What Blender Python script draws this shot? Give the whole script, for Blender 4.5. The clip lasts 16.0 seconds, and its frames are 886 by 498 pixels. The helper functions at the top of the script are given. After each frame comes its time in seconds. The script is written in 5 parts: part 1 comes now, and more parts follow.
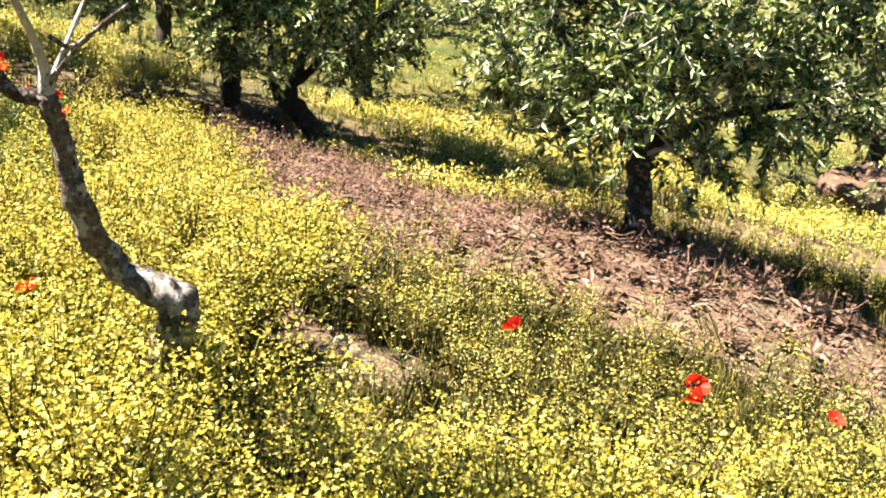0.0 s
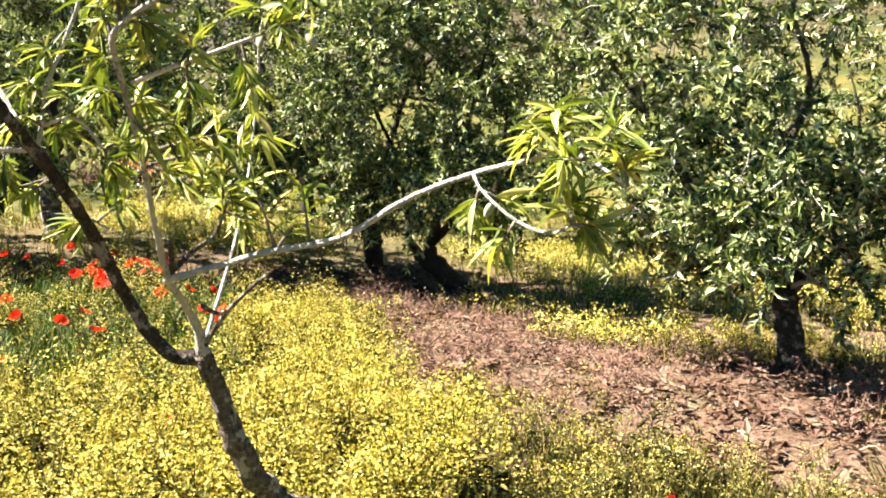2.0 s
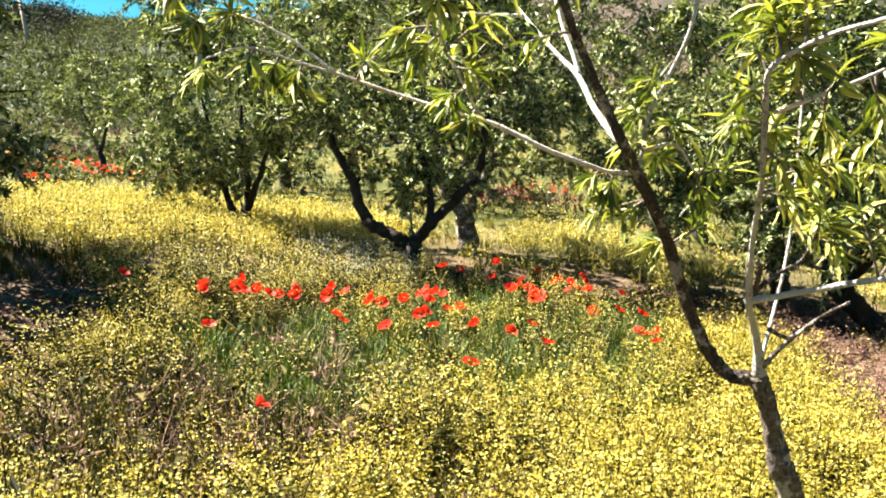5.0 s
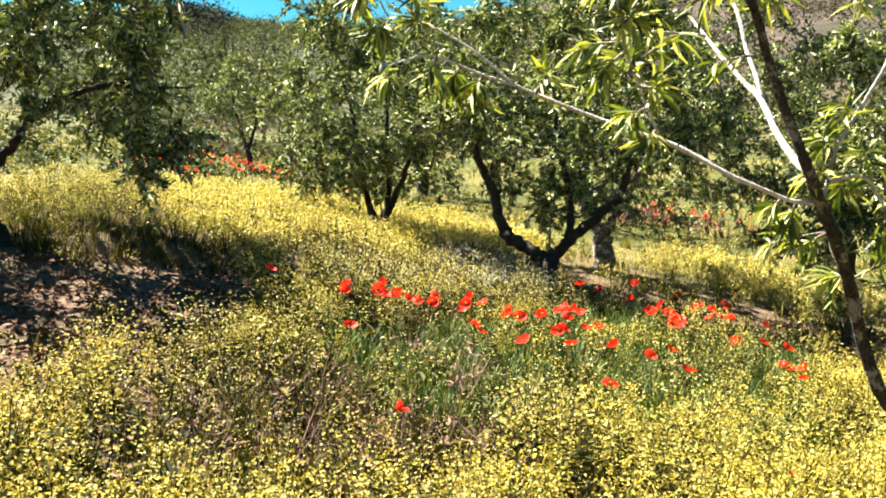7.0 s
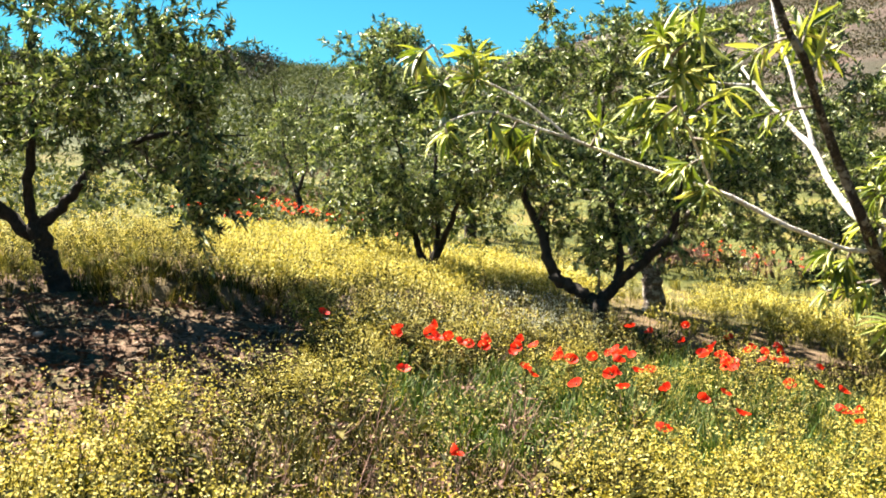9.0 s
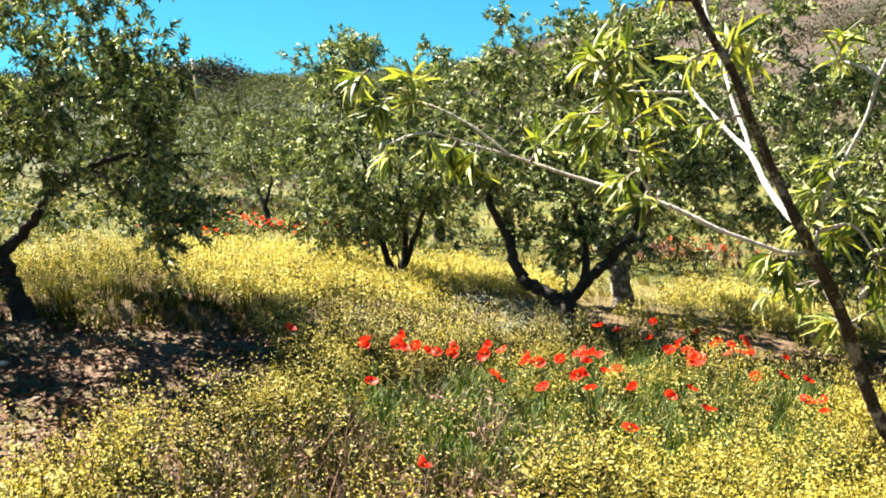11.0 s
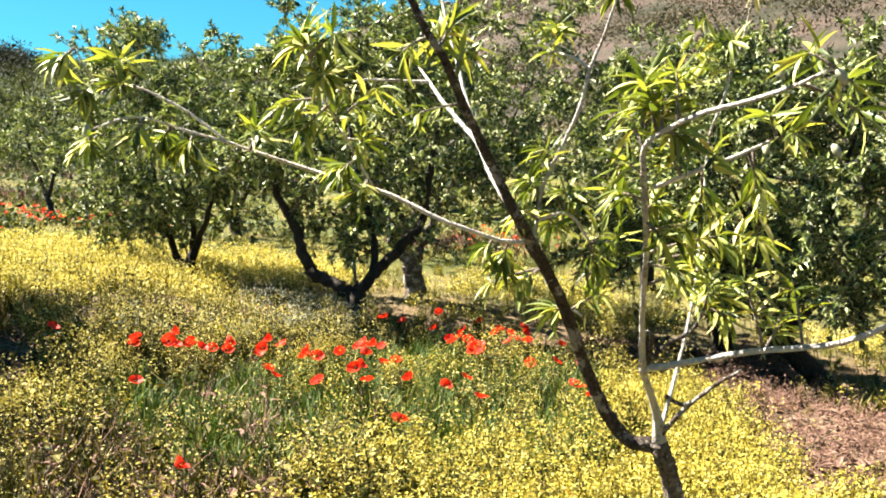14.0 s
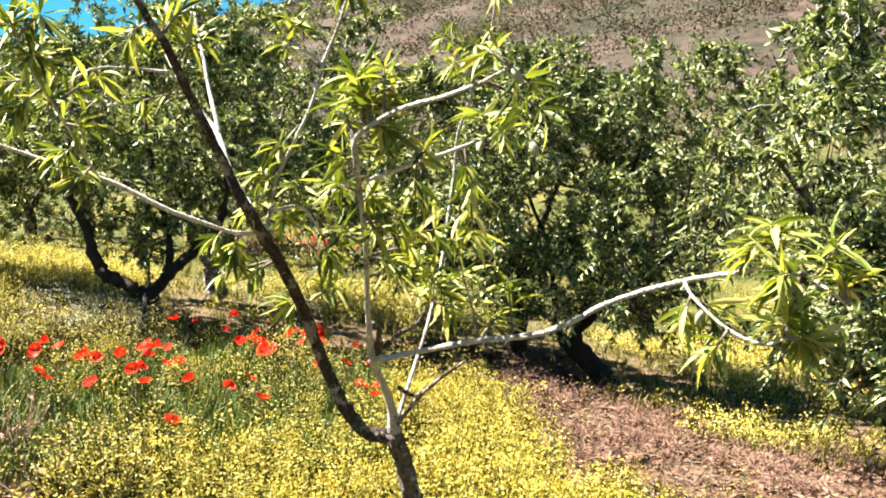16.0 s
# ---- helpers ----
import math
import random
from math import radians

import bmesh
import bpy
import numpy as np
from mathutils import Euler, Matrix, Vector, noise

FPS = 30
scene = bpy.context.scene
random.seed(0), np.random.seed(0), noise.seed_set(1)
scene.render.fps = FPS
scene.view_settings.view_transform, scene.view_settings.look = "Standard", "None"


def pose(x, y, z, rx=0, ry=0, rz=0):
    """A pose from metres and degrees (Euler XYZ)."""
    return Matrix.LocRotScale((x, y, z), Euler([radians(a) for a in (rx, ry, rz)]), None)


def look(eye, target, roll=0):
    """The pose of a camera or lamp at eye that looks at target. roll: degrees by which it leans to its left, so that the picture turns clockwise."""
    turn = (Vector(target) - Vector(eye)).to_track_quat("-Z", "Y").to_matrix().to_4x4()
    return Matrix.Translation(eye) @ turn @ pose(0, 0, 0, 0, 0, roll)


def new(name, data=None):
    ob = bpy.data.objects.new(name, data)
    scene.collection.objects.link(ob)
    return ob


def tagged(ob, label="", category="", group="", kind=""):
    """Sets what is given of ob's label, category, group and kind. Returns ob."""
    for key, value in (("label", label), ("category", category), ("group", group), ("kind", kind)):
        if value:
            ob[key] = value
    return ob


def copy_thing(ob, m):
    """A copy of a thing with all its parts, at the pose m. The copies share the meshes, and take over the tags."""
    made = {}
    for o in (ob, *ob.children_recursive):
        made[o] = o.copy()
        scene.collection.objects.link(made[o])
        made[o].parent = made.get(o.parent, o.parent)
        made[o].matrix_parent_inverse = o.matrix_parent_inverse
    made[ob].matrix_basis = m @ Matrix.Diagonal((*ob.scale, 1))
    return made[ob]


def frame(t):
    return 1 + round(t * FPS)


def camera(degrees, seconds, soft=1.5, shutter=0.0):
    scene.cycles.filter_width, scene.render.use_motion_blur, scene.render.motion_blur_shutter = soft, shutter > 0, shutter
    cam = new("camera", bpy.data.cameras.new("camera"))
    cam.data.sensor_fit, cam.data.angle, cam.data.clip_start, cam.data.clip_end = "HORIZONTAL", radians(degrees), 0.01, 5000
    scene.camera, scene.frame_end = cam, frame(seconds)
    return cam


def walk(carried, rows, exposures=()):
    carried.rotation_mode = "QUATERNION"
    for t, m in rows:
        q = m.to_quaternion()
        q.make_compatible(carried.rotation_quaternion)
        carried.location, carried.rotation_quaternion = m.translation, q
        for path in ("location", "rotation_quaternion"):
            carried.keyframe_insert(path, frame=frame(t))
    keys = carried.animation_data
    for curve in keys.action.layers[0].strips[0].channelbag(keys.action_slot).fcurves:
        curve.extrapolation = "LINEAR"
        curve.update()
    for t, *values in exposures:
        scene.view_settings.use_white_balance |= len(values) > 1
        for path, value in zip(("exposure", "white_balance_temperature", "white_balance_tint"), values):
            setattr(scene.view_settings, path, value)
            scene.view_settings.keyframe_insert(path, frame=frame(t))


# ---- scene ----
cam = camera(47.2, 16.0, soft=1.85)
PATH = [
    (0, (0.233, -0.371, 1.38), (0.244, 1.574, 0.914), 5.7),
    (0.5, (0.257, -0.379, 1.483), (0.301, 1.583, 1.1), 1.7),
    (1, (0.3, -0.388, 1.551), (0.277, 1.59, 1.255), -0.8),
    (1.5, (0.336, -0.382, 1.62), (0.186, 1.596, 1.365), -2.0),
    (2, (0.279, -0.423, 1.651), (-0.013, 1.541, 1.41), -2.1),
    (2.5, (0.152, -0.467, 1.66), (-0.255, 1.478, 1.433), -2.4),
    (3, (0.003, -0.504, 1.644), (-0.514, 1.417, 1.434), -2.4),
    (3.5, (-0.095, -0.541, 1.641), (-0.729, 1.345, 1.443), -2.2),
    (4, (-0.143, -0.59, 1.652), (-0.896, 1.253, 1.462), -1.9),
    (4.5, (-0.189, -0.641, 1.658), (-1.042, 1.159, 1.477), -1.5),
    (5, (-0.219, -0.701, 1.668), (-1.155, 1.058, 1.494), -0.8),
    (7.5, (-0.321, -0.755, 1.67), (-1.502, 0.853, 1.529), 2.6),
    (8, (-0.314, -0.79, 1.679), (-1.52, 0.802, 1.566), 2.4),
    (8.5, (-0.309, -0.811, 1.685), (-1.531, 0.771, 1.604), 2.4),
    (11, (-0.232, -0.787, 1.739), (-1.418, 0.822, 1.668), -0.6),
    (11.5, (-0.218, -0.766, 1.738), (-1.366, 0.87, 1.66), -0.9),
    (12, (-0.208, -0.752, 1.73), (-1.303, 0.919, 1.649), -0.8),
    (12.5, (-0.197, -0.748, 1.729), (-1.228, 0.964, 1.647), -0.8),
    (13, (-0.179, -0.723, 1.718), (-1.145, 1.026, 1.636), -0.4),
    (13.5, (-0.118, -0.656, 1.73), (-1.044, 1.114, 1.64), -0.7),
    (14, (-0.078, -0.617, 1.73), (-0.947, 1.182, 1.639), -0.7),
    (14.5, (-0.03, -0.599, 1.73), (-0.834, 1.23, 1.638), -0.6),
    (15, (0.026, -0.572, 1.729), (-0.703, 1.288, 1.635), -0.5),
    (15.5, (0.084, -0.575, 1.719), (-0.552, 1.319, 1.631), -0.1),
    (16, (0.145, -0.561, 1.698), (-0.401, 1.361, 1.618), 0.5),
]
walk(cam, [(t, look(eye, target, roll)) for t, eye, target, roll in PATH])

# ---------------------------------------------------------------- light
SUN_FROM = Vector((-0.99, -0.12, 0.0)).normalized()
SUN_HEIGHT = 53.0
world = bpy.data.worlds.new("sky")
scene.world = world
world.use_nodes = True
sky = world.node_tree.nodes.new("ShaderNodeTexSky")
sky.sky_type, sky.sun_disc = "NISHITA", False
sky.sun_elevation = radians(SUN_HEIGHT)
sky.sun_rotation = math.atan2(SUN_FROM.x, SUN_FROM.y)
sky.air_density, sky.dust_density, sky.ozone_density = 1.0, 0.0, 6.0
backing = world.node_tree.nodes["Background"]
backing.inputs["Strength"].default_value = 0.0154
deep = world.node_tree.nodes.new("ShaderNodeMixRGB")
deep.blend_type, deep.inputs["Fac"].default_value, deep.inputs["Color2"].default_value = "MULTIPLY", 1.0, (0.42, 1.30, 1.24, 1)
world.node_tree.links.new(sky.outputs[0], deep.inputs["Color1"])
world.node_tree.links.new(deep.outputs[0], backing.inputs[0])
sun_data = bpy.data.lights.new("sun", "SUN")
sun_data.energy, sun_data.angle, sun_data.color = 5.0, radians(0.5), (1.0, 0.905, 0.76)
sun = new("sun", sun_data)
sun.matrix_world = look((0, 0, 30), Vector((0, 0, 30)) - (SUN_FROM * math.cos(radians(SUN_HEIGHT)) + Vector((0, 0, math.sin(radians(SUN_HEIGHT))))))
scene.view_settings.exposure = 3.1

# ---------------------------------------------------------------- terrain
def bump2(x, y, cx, cy, sx, sy, h):
    return h * np.exp(-((x - cx) / sx) ** 2 - ((y - cy) / sy) ** 2)


RIDGE_BEARING = [-180, -120, -60, -20, 0, 10, 18, 25, 31, 36, 45, 60, 100, 180]
RIDGE_ANGLE = [5.0, 7.0, 13.0, 17.0, 16.5, 14.6, 12.9, 11.0, 9.4, 8.2, 7.3, 7.0, 6.0, 5.0]
RIDGE_FAR = 120.0


def near_height(x, y):
    z = -0.02 - 0.118 * np.clip(x, -14, 6)
    z = z + bump2(x, y, 1.7, 5.3, 1.7, 1.6, 0.32)
    z = z + bump2(x, y, -1.3, 9.3, 2.2, 2.0, -0.16)
    # low bank added so that its unlit face gives the dark shadow strip
    across = (x + 6.85) * -0.83 + (y - 4.45) * 0.557
    along = (x + 6.85) * 0.557 + (y - 4.45) * 0.83
    rise = np.clip((across + 0.06 * np.sin(along * 5.3)) / 0.2, 0, 1) * np.clip((along + 1.2) / 0.8, 0, 1) * np.clip((2.9 - along) / 0.9, 0, 1)
    z = z + 0.17 * rise * np.clip((5.0 - across) / 4.5, 0, 1)
    z = z + bump2(x, y, 0.0, 3.3, 0.45, 0.35, 0.10)
    furrow = np.sin((-0.55 * x + 0.83 * y + 0.1 * np.sin(x * 2.1)) * 2 * np.pi / 0.42 + 0.8 * np.sin(y * 1.7))
    z = z + 0.045 * furrow * np.exp(-((x + 6.6) / 1.9) ** 4 - ((y - 3.2) / 1.9) ** 4)
    return z


def ground_z(x, y):
    """The height of the orchard's ground, and of the hills round it."""
    x, y = np.asarray(x, float), np.asarray(y, float)
    r = np.hypot(x, y) + 1e-9
    k = np.minimum(1.0, 11.0 / r)
    z = near_height(x * k, y * k)
    bearing = np.degrees(np.arctan2(-x, y))
    top = 1.7 + RIDGE_FAR * np.tan(np.radians(np.interp(bearing, RIDGE_BEARING, RIDGE_ANGLE)))
    u = np.clip((r - 11.0) / (RIDGE_FAR - 11.0), 0, 1)
    far = z + (top - z) * u ** 1.3
    far = far - np.maximum(0, r - RIDGE_FAR) * 0.12 * np.clip((r - RIDGE_FAR) / 60, 0, 1)
    wave = 0.5 * np.sin(x * 0.11 + 1.3) * np.sin(y * 0.13 + 0.4) + 0.35 * np.sin(x * 0.31 - y * 0.23)
    far = far + wave * np.clip((r - 25) / 60, 0, 0.8)
    near = 0.018 * np.sin(x * 3.1 + 0.7 * np.sin(y * 2.3)) * np.sin(y * 2.7 + 0.5) + 0.01 * np.sin(x * 7.3 + y * 3.9) * np.sin(y * 8.1 - x * 2.2)
    return far + near * np.clip((16 - r) / 4, 0, 1)

# ---------------------------------------------------------------- materials
class Nodes:
    """A small helper to chain shader nodes."""

    def __init__(self, name):
        self.mat = bpy.data.materials.new(name)
        self.mat.use_nodes = True
        self.tree = self.mat.node_tree
        self.bsdf = self.tree.nodes["Principled BSDF"]
        self.out = self.tree.nodes["Material Output"]

    def add(self, kind, **values):
        node = self.tree.nodes.new("ShaderNode" + kind)
        for key, value in values.items():
            node.inputs[key].default_value = value
        return node

    def link(self, a, b):
        self.tree.links.new(a, b)

    def noise(self, scale, detail=4.0, rough=0.55, vector=None):
        node = self.add("TexNoise", Scale=scale, Detail=detail, Roughness=rough)
        if vector is None:
            vector = self.add("NewGeometry").outputs["Position"]
        self.link(vector, node.inputs["Vector"])
        return node.outputs["Fac"]

    def ramp(self, fac, stops):
        node = self.add("ValToRGB")
        els = node.color_ramp.elements
        els[0].position, els[0].color = stops[0][0], (*stops[0][1], 1)
        els[1].position, els[1].color = stops[-1][0], (*stops[-1][1], 1)
        for place, colour in stops[1:-1]:
            els.new(place).color = (*colour, 1)
        self.link(fac, node.inputs["Fac"])
        return node.outputs["Color"]

    def mix(self, fac, a, b, kind="MIX"):
        node = self.add("MixRGB")
        node.blend_type = kind
        for value, name in ((fac, "Fac"), (a, "Color1"), (b, "Color2")):
            if isinstance(value, (int, float)):
                node.inputs[name].default_value = value
            elif isinstance(value, tuple):
                node.inputs[name].default_value = (*value, 1)
            else:
                self.link(value, node.inputs[name])
        return node.outputs["Color"]

    def math(self, op, a, b=0.0, clamp=False):
        node = self.add("Math")
        node.operation, node.use_clamp = op, clamp
        for n, value in enumerate((a, b)):
            if isinstance(value, (int, float)):
                node.inputs[n].default_value = value
            else:
                self.link(value, node.inputs[n])
        return node.outputs[0]

    def bump(self, height, strength, distance):
        node = self.add("Bump", Strength=strength, Distance=distance)
        self.link(height, node.inputs["Height"])
        self.link(node.outputs["Normal"], self.bsdf.inputs["Normal"])

    def colour(self, socket):
        self.link(socket, self.bsdf.inputs["Base Color"])

    def island(self):
        return self.add("NewGeometry").outputs["Random Per Island"]


def leafy(name, stops, rough=0.45, glow=0.35, passing=(1.25, 1.2, 0.45), island=True, gloss=0.5):
    """Thin plant tissue: a varied colour, some light let through, a soft shine."""
    n = Nodes(name)
    pick = n.island() if island else n.add("ObjectInfo").outputs["Random"]
    shade = n.ramp(pick, stops)
    patch = n.noise(1.7, 3)
    shade = n.mix(0.35, shade, n.ramp(patch, [(0.3, (0.55, 0.6, 0.55)), (0.7, (1.25, 1.2, 1.1))]), "MULTIPLY")
    n.colour(shade)
    n.bsdf.inputs["Roughness"].default_value = rough
    n.bsdf.inputs["Specular IOR Level"].default_value = gloss
    trans = n.add("BsdfTranslucent")
    n.link(n.mix(1.0, shade, passing, "MULTIPLY"), trans.inputs["Color"])
    both = n.add("MixShader", Fac=glow)
    n.link(n.bsdf.outputs[0], both.inputs[1])
    n.link(trans.outputs[0], both.inputs[2])
    n.link(both.outputs[0], n.out.inputs["Surface"])
    return n.mat


def bark(name, dark, mid, light, scale=1.0, streak=6.0):
    n = Nodes(name)
    coord = n.add("TexCoord").outputs["Object"]
    mapped = n.add("Mapping")
    mapped.inputs["Scale"].default_value = (scale * 1.0, scale * 1.0, scale / streak)
    n.link(coord, mapped.inputs["Vector"])
    a = n.noise(60, 6, 0.65, mapped.outputs[0])
    b = n.noise(9 * scale, 4, 0.6, coord)
    c = n.noise(28 * scale, 5, 0.7, coord)
    shade = n.ramp(a, [(0.25, dark), (0.5, mid), (0.75, light)])
    shade = n.mix(n.ramp(b, [(0.45, (0, 0, 0)), (0.62, (1, 1, 1))]), shade, n.mix(c, mid, light))
    n.colour(shade)
    n.bsdf.inputs["Roughness"].default_value = 0.85
    n.bsdf.inputs["Specular IOR Level"].default_value = 0.25
    n.bump(n.math("ADD", a, c), 0.9, 0.012)
    return n.mat


def scarred(name, dark, mid, light, scale=1.0, streak=6.0, edge=0.54):
    """Dark bark with cracks and pale lichen scars that have edges of their own."""
    n = Nodes(name)
    coord = n.add("TexCoord").outputs["Object"]
    mapped = n.add("Mapping")
    mapped.inputs["Scale"].default_value = (scale, scale, scale / streak)
    n.link(coord, mapped.inputs["Vector"])
    crack = n.noise(75, 7, 0.7, mapped.outputs[0])
    patch = n.noise(13 * scale, 6, 0.72, coord)
    grain = n.noise(120, 4, 0.6, coord)
    shade = n.ramp(crack, [(0.32, dark), (0.5, mid), (0.72, tuple(2.0 * c for c in mid))])
    scar = n.ramp(patch, [(edge, (0, 0, 0)), (edge + 0.06, (1, 1, 1))])
    shade = n.mix(scar, shade, n.mix(grain, tuple(0.6 * c for c in light), light))
    n.colour(n.mix(n.ramp(crack, [(0.30, (1, 1, 1)), (0.38, (0, 0, 0))]), shade, dark))
    n.bsdf.inputs["Roughness"].default_value = 0.9
    n.bsdf.inputs["Specular IOR Level"].default_value = 0.15
    n.bump(n.math("ADD", n.math("MULTIPLY", crack, 1.5), patch), 1.0, 0.02)
    return n.mat


def make_soil():
    """Tilled reddish earth near by, weeds and scrub on the slopes beyond."""
    n = Nodes("orchard_soil")
    big, mid, fine = n.noise(0.55, 4), n.noise(4.5, 6, 0.65), n.noise(38, 6, 0.7)
    earth = n.ramp(mid, [(0.32, (0.038, 0.019, 0.012)), (0.5, (0.1092, 0.0624, 0.0413)), (0.7, (0.1794, 0.117, 0.0819))])
    earth = n.mix(n.ramp(fine, [(0.42, (0, 0, 0)), (0.7, (1, 1, 1))]), earth, (0.2028, 0.142, 0.103))
    earth = n.mix(n.ramp(big, [(0.45, (0, 0, 0)), (0.62, (0.55, 0.55, 0.55))]), earth, (0.078, 0.078, 0.0351))
    place = n.add("SeparateXYZ")
    geo = n.add("NewGeometry")
    n.link(geo.outputs["Position"], place.inputs[0])
    flat = n.math("SQRT", n.math("ADD", n.math("POWER", place.outputs[0], 2.0), n.math("POWER", place.outputs[1], 2.0)))
    weeds = n.ramp(n.noise(0.9, 5, 0.6), [(0.32, (0.0312, 0.0429, 0.0109)), (0.48, (0.0702, 0.078, 0.0203)), (0.62, (0.117, 0.1014, 0.0312)), (0.76, (0.1716, 0.1092, 0.0546))])
    weeds = n.mix(0.6, weeds, n.ramp(n.noise(14, 5, 0.7), [(0.3, (0.35, 0.4, 0.3)), (0.7, (1.5, 1.4, 1.2))]), "MULTIPLY")
    field = n.math("MULTIPLY", n.math("SUBTRACT", flat, 9.0), 0.2, True)
    shade = n.mix(field, earth, weeds)
    scrub = n.ramp(n.noise(0.16, 8, 0.72), [(0.36, (0.0156, 0.0187, 0.0101)), (0.46, (0.0328, 0.0296, 0.0211)), (0.58, (0.0546, 0.039, 0.0335)), (0.72, (0.0975, 0.0663, 0.0562))])
    scrub = n.mix(0.55, scrub, n.ramp(n.noise(0.7, 8, 0.75), [(0.35, (0.5, 0.5, 0.45)), (0.65, (1.35, 1.3, 1.25))]), "MULTIPLY")
    hill = n.math("MULTIPLY", n.math("SUBTRACT", flat, 24.0), 0.06, True)
    green = n.ramp(n.noise(0.25, 7, 0.7), [(0.35, (0.014, 0.0203, 0.0094)), (0.55, (0.0351, 0.0429, 0.0218)), (0.72, (0.0663, 0.0663, 0.039))])
    side = n.math("DIVIDE", n.math("MULTIPLY", place.outputs[0], -1.0), flat)
    scrub = n.mix(n.math("MULTIPLY", n.math("SUBTRACT", side, 0.56), 9.0, True), scrub, green)
    n.colour(n.mix(hill, shade, scrub))
    n.bsdf.inputs["Roughness"].default_value = 0.95
    n.bsdf.inputs["Specular IOR Level"].default_value = 0.15
    n.bump(n.math("ADD", n.math("MULTIPLY", mid, 2.0), fine), 1.0, 0.035)
    return n.mat


def plain(name, stops, scale=30, rough=0.8, relief=0.01):
    n = Nodes(name)
    fac = n.noise(scale, 5, 0.65, n.add("TexCoord").outputs["Object"])
    shade = n.ramp(fac, stops)
    shade = n.mix(0.5, shade, n.ramp(n.island(), [(0, (0.7, 0.7, 0.7)), (1, (1.25, 1.2, 1.15))]), "MULTIPLY")
    n.colour(shade)
    n.bsdf.inputs["Roughness"].default_value = rough
    n.bsdf.inputs["Specular IOR Level"].default_value = 0.1
    n.bump(fac, 0.7, relief)
    return n.mat


SOIL = make_soil()
CLOD = plain("clod_earth", [(0.3, (0.078, 0.0499, 0.039)), (0.7, (0.2106, 0.156, 0.1209))], 25, 0.95)
MOUND_EARTH = plain("mound_earth", [(0.3, (0.0585, 0.0351, 0.025)), (0.55, (0.1053, 0.0663, 0.0484)), (0.75, (0.1716, 0.117, 0.0858))], 7, 0.95, 0.03)
STONE = plain("pale_stone", [(0.3, (0.2028, 0.156, 0.1248)), (0.7, (0.3744, 0.3276, 0.2808))], 18, 0.85)
STRAW = plain("dry_straw", [(0.3, (0.1326, 0.0975, 0.0663)), (0.7, (0.2964, 0.2418, 0.1794))], 9, 0.8, 0.002)
DRY = plain("dry_weed", [(0.3, (0.0858, 0.0468, 0.0351)), (0.7, (0.2262, 0.1443, 0.1131))], 9, 0.85, 0.002)
# Dark bark, dimmed further: shade under the crowns put into its colour.
BARK_OLD = bark("old_bark", (0.0062, 0.0047, 0.0039), (0.0187, 0.0133, 0.0101), (0.0468, 0.0359, 0.0289))
BARK_YOUNG = bark("young_bark", (0.15, 0.125, 0.105), (0.44, 0.40, 0.375), (0.70, 0.665, 0.64), 2.0, 2.0)
BARK_LEADER = scarred("leader_bark", (0.0125, 0.0094, 0.0078), (0.0546, 0.0406, 0.0328), (0.3744, 0.3354, 0.3042), 1.2, 1.3, 0.54)
BARK_TRUNK = scarred("trunk_bark", (0.017, 0.0125, 0.010), (0.13, 0.104, 0.088), (0.52, 0.485, 0.455), 1.0, 1.3, 0.51)
BARK_UPRIGHT = scarred("upright_bark", (0.0273, 0.0211, 0.0179), (0.1014, 0.078, 0.0663), (0.4836, 0.4524, 0.4212), 2.2, 1.6, 0.5)
BARK_PALE = scarred("pale_limb_bark", (0.05, 0.038, 0.032), (0.31, 0.275, 0.25), (0.70, 0.67, 0.645), 1.3, 1.3, 0.41)
BARK_WHITE = scarred("white_limb_bark", (0.12, 0.10, 0.088), (0.42, 0.385, 0.36), (0.72, 0.69, 0.675), 1.6, 1.6, 0.40)
TWIG = bark("grey_twig", (0.0468, 0.0351, 0.0273), (0.1326, 0.1053, 0.0858), (0.312, 0.273, 0.234), 2.0)
# Near-black leaves stand for crown shade, whitish ones for sun glints and pale undersides.
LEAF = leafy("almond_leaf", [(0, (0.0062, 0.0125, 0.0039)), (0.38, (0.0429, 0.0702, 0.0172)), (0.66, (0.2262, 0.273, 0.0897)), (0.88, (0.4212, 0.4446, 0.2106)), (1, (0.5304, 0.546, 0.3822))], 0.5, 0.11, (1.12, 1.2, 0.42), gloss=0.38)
LEAF_NEAR = leafy("young_leaf", [(0, (0.027, 0.046, 0.009)), (0.36, (0.12, 0.158, 0.025)), (0.7, (0.28, 0.30, 0.06)), (0.92, (0.41, 0.40, 0.12)), (1, (0.44, 0.36, 0.16))], 0.5, 0.28, (1.15, 1.2, 0.45), gloss=0.35, island=False)
LEAF_JOINED = leafy("young_leaf_rest", [(0, (0.027, 0.046, 0.009)), (0.36, (0.12, 0.158, 0.025)), (0.7, (0.28, 0.30, 0.06)), (0.92, (0.41, 0.40, 0.12)), (1, (0.44, 0.36, 0.16))], 0.5, 0.28, (1.15, 1.2, 0.45), gloss=0.35)
OLIVE_LEAF = leafy("grey_green_leaf", [(0, (0.0172, 0.0265, 0.0125)), (0.55, (0.0507, 0.0663, 0.0351)), (1, (0.1248, 0.1365, 0.0897))], 0.8, 0.2, gloss=0.1)
RIDGE_LEAF = leafy("ridge_leaf", [(0, (0.0094, 0.0125, 0.0094)), (0.6, (0.0273, 0.0312, 0.025)), (1, (0.0585, 0.0585, 0.0515))], 0.8, 0.1, gloss=0.1)
